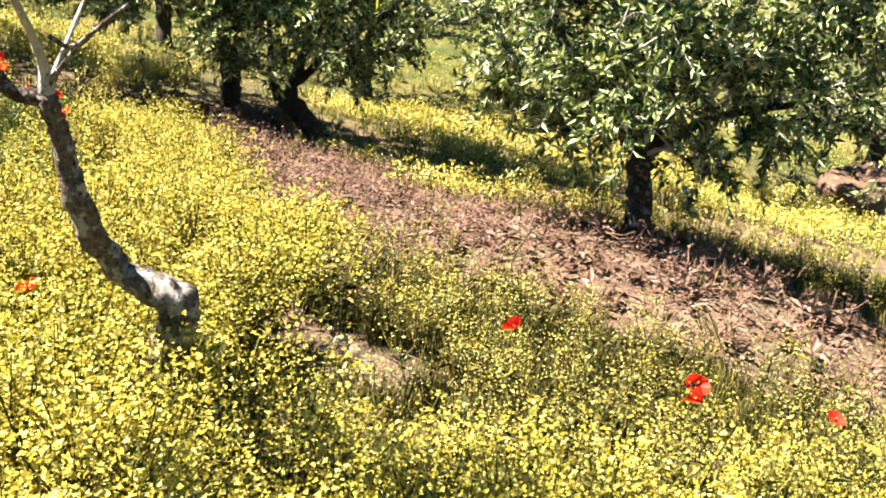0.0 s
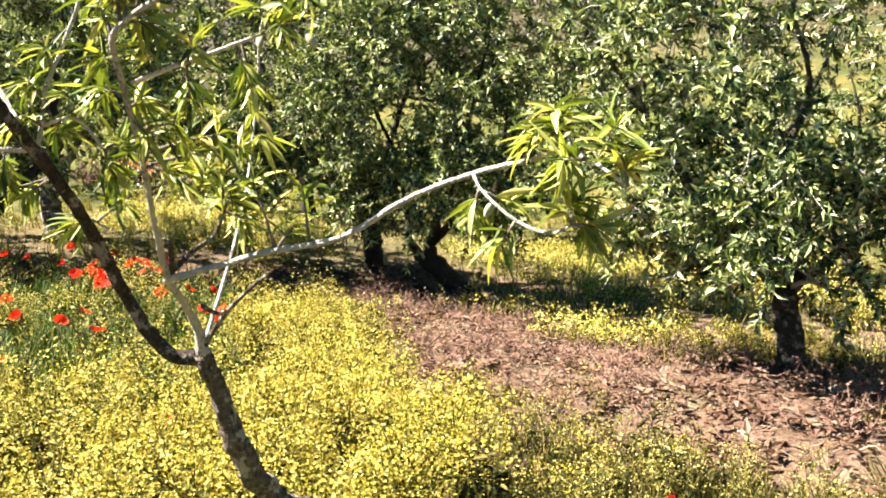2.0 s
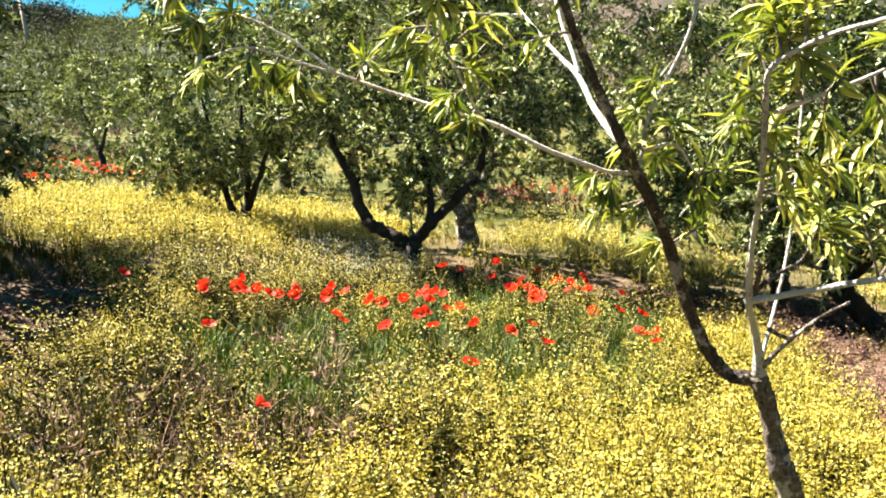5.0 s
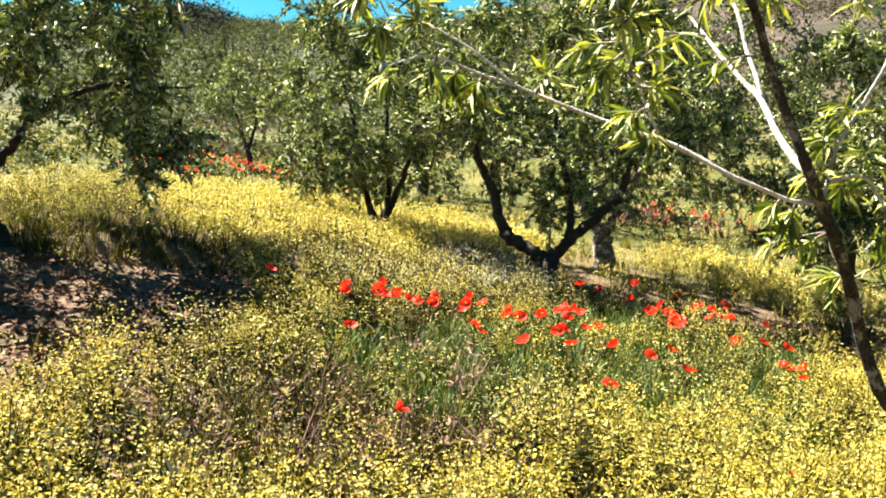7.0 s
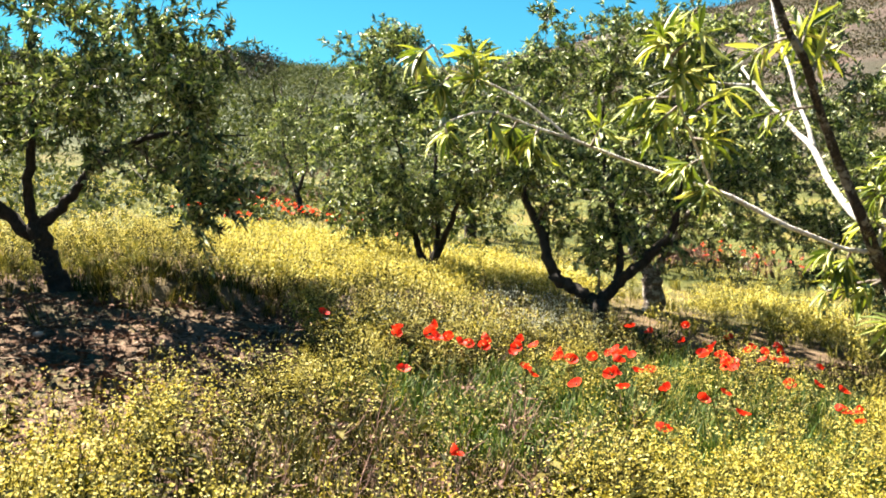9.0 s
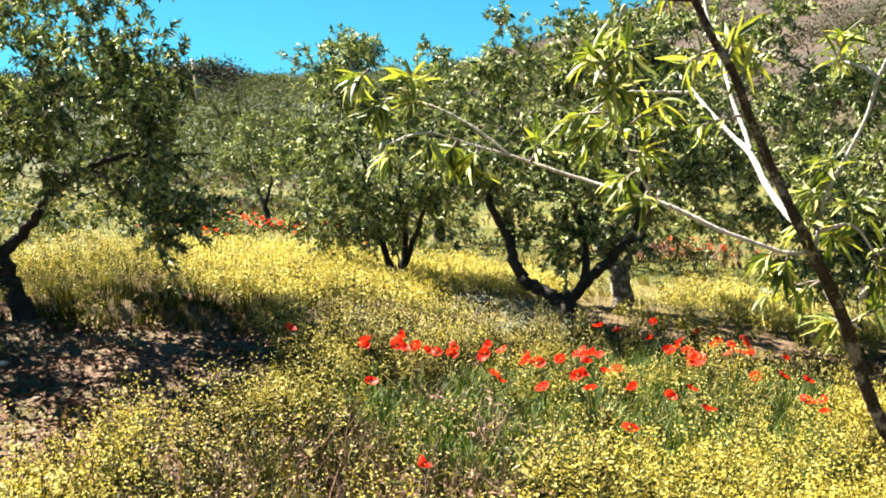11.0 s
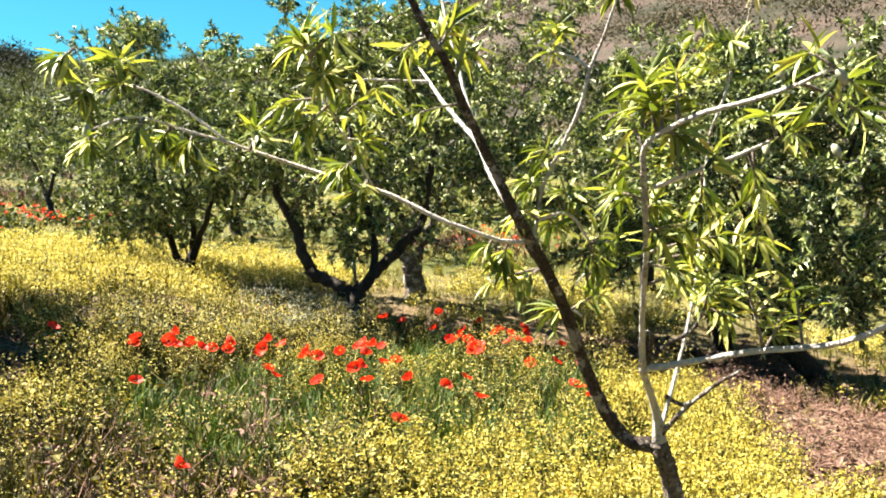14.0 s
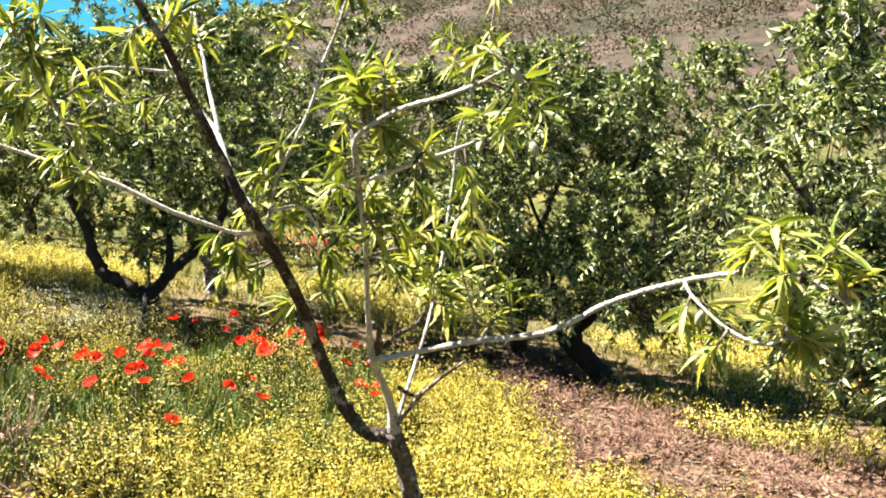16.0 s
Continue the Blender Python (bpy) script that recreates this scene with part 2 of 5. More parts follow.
SCRUB_LEAF = leafy("scrub_leaf", [(0, (0.030, 0.031, 0.021)), (0.6, (0.055, 0.05, 0.036)), (1, (0.095, 0.078, 0.061))], 0.8, 0.15, gloss=0.1)
STEM = leafy("weed_stem", [(0, (0.0109, 0.0133, 0.0031)), (0.5, (0.0328, 0.0359, 0.007)), (1, (0.1326, 0.1092, 0.0312))], 0.75, 0.12, gloss=0.1)
GRASS = leafy("grass_blade", [(0, (0.0094, 0.0117, 0.0023)), (0.45, (0.0281, 0.0328, 0.0062)), (0.75, (0.078, 0.0718, 0.0156)), (1, (0.2262, 0.1638, 0.0585))], 0.7, 0.15, gloss=0.1)
LUSH_GRASS = leafy("lush_blade", [(0, (0.0125, 0.0265, 0.0062)), (0.5, (0.0429, 0.0819, 0.0156)), (0.85, (0.1014, 0.1404, 0.0312)), (1, (0.2184, 0.2028, 0.0702))], 0.65, 0.2, gloss=0.2)
BLOOM_STEM = leafy("bloom_stem", [(0, (0.0234, 0.0265, 0.0047)), (0.5, (0.0624, 0.064, 0.0117)), (1, (0.1872, 0.1638, 0.0429))], 0.75, 0.18, gloss=0.1)
FAR_GREEN = leafy("far_weed_green", [(0, (0.0468, 0.0546, 0.0125)), (0.5, (0.1092, 0.1131, 0.0265)), (1, (0.234, 0.2028, 0.0663))], 0.75, 0.2, gloss=0.12)
YELLOW = leafy("yellow_petal", [(0, (0.2106, 0.1638, 0.0125)), (0.5, (0.351, 0.2964, 0.0351)), (1, (0.468, 0.429, 0.1482))], 0.6, 0.26, (1.05, 1.0, 0.7), gloss=0.15)
# Brighter copy of the yellow petal: sunlight on the further flowers, put into colour.
LIT_YELLOW = leafy("lit_yellow_petal", [(0, (0.312, 0.2496, 0.0234)), (0.5, (0.4368, 0.3822, 0.0663)), (1, (0.5304, 0.4992, 0.2184))], 0.6, 0.26, (1.05, 1.0, 0.7), gloss=0.15)
CREAM = leafy("cream_petal", [(0, (0.234, 0.1872, 0.0273)), (0.6, (0.3666, 0.3198, 0.078)), (1, (0.4836, 0.4524, 0.2184))], 0.6, 0.26, (1.0, 1.0, 0.85), gloss=0.15)
RED = leafy("poppy_petal", [(0, (0.468, 0.014, 0.0062)), (0.6, (0.5772, 0.0273, 0.0094)), (1, (0.6396, 0.0702, 0.0203))], 0.5, 0.4, (1.15, 0.9, 0.8), gloss=0.2)
WHITISH = leafy("whitish_petal", [(0, (0.2496, 0.2808, 0.2184)), (1, (0.4524, 0.468, 0.4056))], 0.6, 0.3, (1.0, 1.0, 0.95), gloss=0.15)
POPPY_HEART = plain("poppy_heart", [(0.3, (0.0094, 0.0094, 0.0078)), (0.7, (0.039, 0.039, 0.0234))], 60, 0.7, 0.001)
LITTER_SHADE = plain("litter_and_shade", [(0.3, (0.0351, 0.0172, 0.0109)), (0.55, (0.1014, 0.0585, 0.039)), (0.75, (0.2106, 0.1365, 0.0936))], 14, 0.9, 0.002)
HUSK = plain("almond_husk", [(0.3, (0.2028, 0.2184, 0.1404)), (0.7, (0.3432, 0.351, 0.2652))], 40, 0.8, 0.001)

# ---------------------------------------------------------------- mesh helpers
def to_mesh(name, verts, tris, mats, index=None, smooth=False):
    """A mesh from arrays: vertices, triangles (or quads) and a material slot for each face."""
    verts, tris = np.asarray(verts, np.float32).reshape(-1, 3), np.asarray(tris, np.int32)
    me = bpy.data.meshes.new(name)
    size, count = tris.shape[1], len(tris)
    me.vertices.add(len(verts))
    me.vertices.foreach_set("co", verts.ravel())
    me.loops.add(size * count)
    me.loops.foreach_set("vertex_index", tris.ravel())
    me.polygons.add(count)
    me.polygons.foreach_set("loop_start", np.arange(0, size * count, size, dtype=np.int32))
    for m in mats:
        me.materials.append(m)
    if index is not None:
        me.polygons.foreach_set("material_index", np.asarray(index, np.int32))
    me.polygons.foreach_set("use_smooth", np.full(count, smooth))
    me.update(calc_edges=True)
    return me


def part(name, mesh, parent, label=""):
    ob = new(name, mesh)
    ob.parent = parent
    return tagged(ob, label)


def unit(v):
    return v / (np.linalg.norm(v, axis=-1, keepdims=True) + 1e-9)


def frames_along(ahead, up):
    """Turns (N, 3, 3) whose columns are ahead, side and up."""
    ahead = unit(ahead)
    side = unit(np.cross(up, ahead))
    return np.stack([ahead, side, np.cross(ahead, side)], -1)


class Pile:
    """Collects triangles with material slots, to become one mesh."""

    def __init__(self):
        self.v, self.f, self.m, self.n = [], [], [], 0

    def add(self, verts, tris, mat=0):
        verts, tris = np.asarray(verts, float).reshape(-1, 3), np.asarray(tris, int).reshape(-1, 3)
        self.v.append(verts)
        self.f.append(tris + self.n)
        self.m.append(np.full(len(tris), mat) if np.isscalar(mat) else np.asarray(mat))
        self.n += len(verts)

    def spread(self, verts, tris, mat, turns, places, sizes):
        """Copies of a template: turned, sized and placed."""
        n, k = len(places), len(verts)
        if not n:
            return
        sizes = np.asarray(sizes, float).reshape(n, -1)
        moved = np.einsum("nij,nkj->nki", turns, np.asarray(verts)[None] * sizes[:, None, :]) + np.asarray(places)[:, None]
        faces = (np.asarray(tris)[None] + (np.arange(n) * k)[:, None, None]).reshape(-1, 3)
        self.add(moved.reshape(-1, 3), faces, mat if np.isscalar(mat) else np.tile(mat, n))

    def arrays(self):
        return np.concatenate(self.v), np.concatenate(self.f), np.concatenate(self.m)

    def mesh(self, name, mats, smooth=False):
        v, f, m = self.arrays()
        return to_mesh(name, v, f, mats, m, smooth)


def smooth_line(points, steps=5):
    """A Catmull-Rom curve through rows of x, y, z, radius."""
    p = np.asarray(points, float)
    p = np.concatenate([2 * p[:1] - p[1:2], p, 2 * p[-1:] - p[-2:-1]])
    u = np.linspace(0, 1, steps, endpoint=False)[:, None]
    out = []
    for a, b, c, d in zip(p[:-3], p[1:-2], p[2:-1], p[3:]):
        out.append(0.5 * (2 * b + (c - a) * u + (2 * a - 5 * b + 4 * c - d) * u**2 + (3 * b - a - 3 * c + d) * u**3))
    return np.concatenate([*out, p[-2:-1]])


def tube(line, sides=6, rough=0.0, rng=None, caps=True):
    """A tapered tube along rows of x, y, z, radius, closed at both ends if caps."""
    line = np.asarray(line, float)
    p, r, n = line[:, :3], np.maximum(line[:, 3], 0.0006), len(line)
    along = unit(np.gradient(p, axis=0))
    side = unit(np.cross(along, np.array([0.31, 0.21, 0.93])))
    other = np.cross(along, side)
    a = np.arange(sides) * 2 * np.pi / sides
    rad = r[:, None] * np.ones(sides)
    if rough and rng is not None:
        rad = rad * (1 + rough * rng.normal(size=(n, sides)))
    ring = p[:, None] + rad[:, :, None] * (np.cos(a)[None, :, None] * side[:, None] + np.sin(a)[None, :, None] * other[:, None])
    verts = np.concatenate([ring.reshape(-1, 3), p[:1], p[-1:]])
    i, j = np.meshgrid(np.arange(n - 1), np.arange(sides), indexing="ij")
    k = (j + 1) % sides
    q = np.stack([i * sides + j, i * sides + k, (i + 1) * sides + k, (i + 1) * sides + j], -1).reshape(-1, 4)
    tris = np.concatenate([q[:, [0, 1, 2]], q[:, [0, 2, 3]]])
    if not caps:
        return ring.reshape(-1, 3), tris
    s = np.arange(sides)
    ends = np.concatenate([np.stack([np.full(sides, n * sides), (s + 1) % sides, s], -1),
                           np.stack([np.full(sides, n * sides + 1), (n - 1) * sides + s, (n - 1) * sides + (s + 1) % sides], -1)])
    return verts, np.concatenate([tris, ends])


SMALL_LEAF = (np.array([[0, 0, 0], [0.42, 0.5, 0.10], [1, 0, -0.10], [0.42, -0.5, 0.10]]), np.array([[0, 2, 1], [0, 3, 2]]))


def long_leaf(curl):
    """A lance-shaped leaf with a folded midrib, one long and one wide, that bends down by curl."""
    s = np.array([0.0, 0.08, 0.25, 0.45, 0.68, 0.88, 1.0])
    w = np.array([0.03, 0.10, 0.40, 0.5, 0.40, 0.17, 0.0])
    drop = -curl * s**2
    mid = np.stack([s * (1 - 0.25 * curl * s), 0 * s, drop], -1)
    left = mid + np.stack([0 * s, w, 0.22 * w], -1) * [1, 1, 0.35]
    right = mid + np.stack([0 * s, -w, 0.22 * w], -1) * [1, 1, 0.35]
    v = np.concatenate([mid, left, right])
    n, t = len(s), []
    for i in range(n - 1):
        t += [[i, i + 1, n + i + 1], [i, n + i + 1, n + i], [i, 2 * n + i, 2 * n + i + 1], [i, 2 * n + i + 1, i + 1]]
    return v, np.array(t)


def inside(poly, x, y):
    """Whether points lie in a polygon, roughened at its edge."""
    x = x + 0.14 * np.sin(y * 6.1 + 1.0) + 0.08 * np.sin(y * 15.0 + x * 9)
    y = y + 0.14 * np.sin(x * 5.3 + 0.4) + 0.08 * np.sin(x * 14.0 - y * 7)
    hit = np.zeros(x.shape, bool)
    for (ax, ay), (bx, by) in zip(poly, poly[1:] + poly[:1]):
        cross = (ay > y) != (by > y)
        hit ^= cross & (x < (bx - ax) * (y - ay) / (by - ay + 1e-12) + ax)
    return hit


def patchy(x, y, scale, seed):
    """A smooth random field from 0 to 1."""
    k = np.random.default_rng(seed)
    total = 0
    for _ in range(7):
        a, f, p = k.uniform(0, 2 * np.pi), k.uniform(0.6, 1.9) / scale, k.uniform(0, 6.3)
        total = total + np.sin((np.cos(a) * x + np.sin(a) * y) * f * 2 * np.pi + p)
    return np.clip(0.5 + total / 7.5, 0, 1)


# ---------------------------------------------------------------- ground
def make_ground():
    ang = np.radians(np.concatenate([np.arange(-180, -50, 4.0), np.arange(-50, 75, 0.7), np.arange(75, 180, 4.0)]))
    rad = np.concatenate([[0.02], np.geomspace(0.25, 2.5, 26), np.arange(2.58, 13.5, 0.08), np.geomspace(13.6, 1600, 130)])
    a, r = np.meshgrid(ang, rad)
    x, y = -np.sin(a) * r, np.cos(a) * r
    z = ground_z(x, y)
    n = len(ang)
    i, j = np.meshgrid(np.arange(len(rad) - 1), np.arange(n), indexing="ij")
    k = (j + 1) % n
    quads = np.stack([i * n + j, (i + 1) * n + j, (i + 1) * n + k, i * n + k], -1).reshape(-1, 4)[:, ::-1]
    me = to_mesh("ground", np.stack([x, y, z], -1).reshape(-1, 3), quads, [SOIL], None, True)
    return tagged(new("ground", me), "sloping reddish orchard earth with weeds and scrubby hills", "ground", "", "structure")


make_ground()

# ---------------------------------------------------------------- trees
TRUNKS = []


def grow_tree(name, base, limbs, crown, seed, twigs=80, shoots=5, leaves=25, leaf=0.08, bark=None, leaf_mat=None, label="", drop=0.25, group="orchard trees", wood_mat=None):
    """An almond tree at base (x, y): limbs are rows of x, y, z, radius from the base, the first one the trunk;
    crown: boxes of centre and radii that its twigs fill."""
    rng = np.random.default_rng(seed)
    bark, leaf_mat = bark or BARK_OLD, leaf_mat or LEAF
    root = tagged(new(name), label, "tree", group)
    root.location = (base[0], base[1], float(ground_z(*base)) - 0.03)
    TRUNKS.append(base)
    nodes, sizes = [], []
    for n, limb in enumerate(limbs):
        if n:
            a, b = np.array(limb[-2]), np.array(limb[-1])
            tip = b + (b - a) * 0.8 + np.array([*(rng.normal(size=3) * 0.06), 0])
            limb = [*limb, (*tip[:3], b[3] * 0.3)]
        line = smooth_line(limb, 6)
        pile = Pile()
        wob = rng.normal(size=(len(line), 3)) * np.minimum(line[:, 3:4] * 0.18, 0.012)
        line[:, :3] += wob * (np.arange(len(line)) > 0)[:, None]
        if n == 0:
            line[:2, 3] *= 1.25
        pile.add(*tube(line, 11 if n == 0 else 8, 0.07, rng))
        part("trunk" if n == 0 else "limb", pile.mesh("trunk" if n == 0 else "limb", [bark], True), root)
        start = len(line) // 2 if n else len(line) - 1
        nodes += list(line[start:, :3])
        sizes += list(line[start:, 3])
    targets = []
    weight = np.array([np.prod(r) for _, r in crown]) ** 0.7
    for which in rng.choice(len(crown), twigs, p=weight / weight.sum()):
        centre, radii = crown[which]
        d = unit(rng.normal(size=3))
        targets.append(np.array(centre) + d * np.array(radii) * rng.uniform(0.35, 1.0) ** 0.6 * rng.uniform(0.8, 1.12))
    targets = sorted(targets, key=lambda p: np.linalg.norm(p - nodes[0]))
    wood, foliage = Pile(), Pile()
    where, way = [], []
    for goal in targets:
        all_nodes = np.array(nodes)
        far = np.linalg.norm(all_nodes - goal, axis=1) + 0.35 * np.maximum(0, all_nodes[:, 2] - goal[2])
        at = int(np.argmin(far))
        start, size = all_nodes[at], min(sizes[at] * 0.8, 0.02)
        u = np.linspace(0, 1, 5)[:, None]
        lift = np.array([0, 0, 0.18 * np.linalg.norm(goal - start)]) + rng.normal(size=3) * 0.05
        line = start * (1 - u) + goal * u + lift * 4 * u * (1 - u) * 0.5
        rad = np.linspace(size, max(0.004, size * 0.35), 5)
        wood.add(*tube(np.c_[line, rad], 4))
        nodes += list(line[1:])
        sizes += list(rad[1:])
        out = unit(goal - np.array([0, 0, goal[2] * 0.6]))
        for _ in range(shoots):
            s = line[rng.integers(2, 5)]
            d = unit(out * 0.5 + rng.normal(size=3) * 0.65 + [0, 0, 0.15 - drop * rng.random()])
            size = rng.uniform(0.14, 0.40)
            v = np.linspace(0, 1, 2)[:, None]
            shoot = s + d * size * v + np.array([0, 0, -drop * size]) * v**2
            wood.add(*tube(np.c_[shoot, [0.0042, 0.0015]], 3, caps=False))
            spots = rng.uniform(0.1, 1.0, leaves)
            where.append(s + d * size * spots[:, None] + np.array([0, 0, -drop * size]) * spots[:, None] ** 2)
            way.append(unit(d * 0.7 + rng.normal(size=(leaves, 3)) * 0.75 + [0, 0, -0.25]))
    where, way = np.concatenate(where), np.concatenate(way)
    n = len(where)
    turns = frames_along(way, unit(rng.normal(size=(n, 3)) * 0.9 + [0, 0, 1]))
    length = leaf * rng.uniform(0.55, 1.2, n)
    foliage.spread(*SMALL_LEAF, 0, turns, where, np.stack([length, length * rng.uniform(0.24, 0.36, n), length], -1))
    tagged(part("branchwork", wood.mesh("branchwork", [wood_mat or (BARK_UPRIGHT if leaf_mat is LEAF else TWIG)], True), root), kind="stuff")
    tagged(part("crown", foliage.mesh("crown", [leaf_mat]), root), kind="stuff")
    return root


OLD_ALMOND = "green-leaved old almond tree, dark shade-dimmed bark"
# forked tree behind the poppies: one limb bows far out to the side
grow_tree("almond_tree", (-4.93, 7.62),
          [[(0.02, 0, -0.3, 0.12), (0.0, 0, 0.15, 0.1), (-0.07, 0.02, 0.36, 0.09)],
           [(-0.07, 0.02, 0.34, 0.07), (-0.26, -0.05, 0.45, 0.058), (-0.42, -0.08, 0.53, 0.06), (-0.55, -0.1, 0.70, 0.055), (-0.70, -0.05, 1.0, 0.045), (-0.90, -0.05, 1.35, 0.035), (-1.0, 0, 1.7, 0.025)],
           [(-0.06, 0.02, 0.35, 0.07), (0.12, 0.08, 0.54, 0.055), (0.36, 0.2, 0.8, 0.05), (0.52, 0.3, 1.05, 0.04), (0.6, 0.3, 1.5, 0.03), (0.7, 0.3, 1.9, 0.02)],
           [(0.1, 0.08, 0.52, 0.04), (0.05, 0.18, 0.9, 0.035), (-0.1, 0.2, 1.4, 0.03), (-0.2, 0.2, 1.9, 0.02)]],
          [((-0.15, 0.1, 1.85), (1.75, 1.4, 0.85)), ((0.0, 0.35, 1.02), (0.8, 0.5, 0.5)), ((-0.3, 0.2, 1.0), (0.4, 0.4, 0.4)), ((-1.3, -0.1, 1.9), (0.8, 0.8, 0.7)), ((-0.2, 0.1, 2.75), (1.35, 1.1, 0.4))],
          11, 155, 7, 31, label=OLD_ALMOND + ", forked low, behind poppies")
grow_tree("almond_tree", (-5.42, 9.72),
          [[(0, 0, -0.3, 0.14), (-0.03, 0, 0.2, 0.12), (-0.06, 0, 0.45, 0.11)],
           [(-0.06, 0, 0.4, 0.08), (-0.3, 0, 0.75, 0.06), (-0.5, 0.1, 1.3, 0.04), (-0.55, 0.1, 1.8, 0.025)],
           [(-0.04, 0, 0.42, 0.08), (0.12, 0.1, 0.8, 0.06), (0.4, 0.1, 1.3, 0.04), (0.6, 0.2, 1.9, 0.025)]],
          [((0.45, 0.2, 2.0), (1.8, 1.5, 1.05)), ((0.7, 0.0, 1.15), (1.1, 0.8, 0.45)), ((0.5, 0.1, 2.95), (1.5, 1.2, 0.4))], 12, 145, 7, 31, bark=BARK_TRUNK, label="old almond tree with scarred pale trunk and green crown")
grow_tree("almond_tree", (-7.8, 8.6),
          [[(0, 0, -0.3, 0.13), (0, 0, 0.08, 0.1), (0.0, 0, 0.18, 0.09)],
           [(0, 0, 0.12, 0.05), (-0.25, 0.05, 0.45, 0.04), (-0.5, 0.1, 1.0, 0.03), (-0.6, 0.1, 1.5, 0.02)],
           [(0, 0, 0.12, 0.05), (0.2, -0.1, 0.4, 0.04), (0.45, -0.2, 0.75, 0.03), (0.6, -0.2, 1.3, 0.02)],
           [(0, 0, 0.15, 0.045), (0.02, 0.1, 0.6, 0.035), (-0.05, 0.1, 1.3, 0.025)]],
          [((-0.2, 0, 1.4), (1.3, 1.2, 0.95)), ((-0.4, 0, 0.8), (0.9, 0.9, 0.35)), ((-0.3, 0, 2.5), (1.05, 0.9, 0.55))], 13, 125, 7, 31, label="low many-stemmed almond tree with pale green leaves")
grow_tree("almond_tree", (-13.9, 12.4),
          [[(0, 0, -0.3, 0.07), (-0.06, 0, 0.2, 0.055), (-0.15, 0, 0.4, 0.05)],
           [(-0.14, 0, 0.36, 0.035), (-0.5, 0, 1.1, 0.03), (-0.6, 0, 1.5, 0.02)],
           [(-0.14, 0, 0.38, 0.04), (0.05, 0, 0.9, 0.03), (0.1, 0, 1.6, 0.02)]],
          [((-0.2, 0, 1.4), (0.9, 0.85, 0.62))], 14, 60, 6, 24, 0.075, label="small round almond tree with thin crown on the slope")
grow_tree("almond_tree", (-7.7, 3.72),
          [[(0.03, 0, -0.3, 0.12), (0.0, 0, 0.1, 0.092), (-0.12, -0.05, 0.35, 0.08), (-0.2, -0.1, 0.58, 0.075)],
           [(-0.2, -0.1, 0.52, 0.05), (-0.24, -0.15, 0.9, 0.042), (-0.2, -0.15, 1.4, 0.036), (-0.15, -0.2, 2.0, 0.024)],
           [(-0.19, -0.1, 0.55, 0.052), (0.0, 0.08, 0.85, 0.042), (0.2, 0.2, 1.12, 0.032), (0.6, 0.45, 1.35, 0.022), (0.95, 0.65, 1.35, 0.014)],
           [(-0.2, -0.1, 0.5, 0.06), (-0.6, -0.5, 0.95, 0.05), (-1.0, -0.9, 1.5, 0.03)]],
          [((-0.45, -0.1, 2.15), (1.9, 1.7, 1.0)), ((0.5, 0.4, 1.5), (0.75, 0.7, 0.75)), ((0.9, 0.66, 1.02), (0.38, 0.35, 0.4)), ((-0.8, -0.7, 1.3), (0.9, 0.9, 0.5))],
          15, 185, 7, 31, label="dark leaning almond tree over bare earth")
grow_tree("almond_tree", (-0.95, 9.42),
          [[(0.1, 0, -0.3, 0.11), (0.0, 0, 0.05, 0.105), (-0.2, 0, 0.25, 0.10), (-0.40, 0, 0.47, 0.10)],
           [(-0.39, 0, 0.42, 0.06), (-0.54, 0, 0.57, 0.036), (-0.57, 0, 0.9, 0.03), (-0.7, 0.1, 1.5, 0.022), (-0.9, 0.1, 2.0, 0.015)],
           [(-0.39, 0, 0.44, 0.08), (-0.3, 0, 0.8, 0.06), (-0.1, 0.1, 1.3, 0.045), (0.1, 0.1, 2.0, 0.025)],
           [(-0.35, 0, 0.6, 0.04), (0.3, -0.2, 1.2, 0.028), (0.9, -0.3, 1.6, 0.018)]],
          [((-0.1, -0.35, 2.05), (1.75, 1.05, 1.15)), ((-0.1, -0.3, 1.05), (1.4, 0.8, 0.42)), ((0.1, -0.2, 3.1), (1.4, 0.9, 0.4))], 16, 180, 7, 31, label="old almond tree with stout leaning trunk beside bare earth")
grow_tree("almond_tree", (-2.05, 10.15),
          [[(0, 0, -0.3, 0.12), (0, 0, 0.2, 0.1), (-0.03, 0, 0.55, 0.095), (-0.05, 0, 0.75, 0.09)],
           [(-0.05, 0, 0.7, 0.06), (-0.3, 0, 1.1, 0.045), (-0.6, 0, 1.8, 0.025)],
           [(-0.05, 0, 0.7, 0.06), (0.15, 0, 1.2, 0.045), (0.4, 0.1, 1.9, 0.025)]],
          [((-0.2, -0.4, 2.0), (1.8, 1.0, 1.15)), ((-0.3, -0.4, 1.05), (1.3, 0.8, 0.4)), ((-0.2, -0.4, 3.0), (1.3, 0.9, 0.4))], 17, 160, 7, 31, label=OLD_ALMOND + " on a mound of litter")
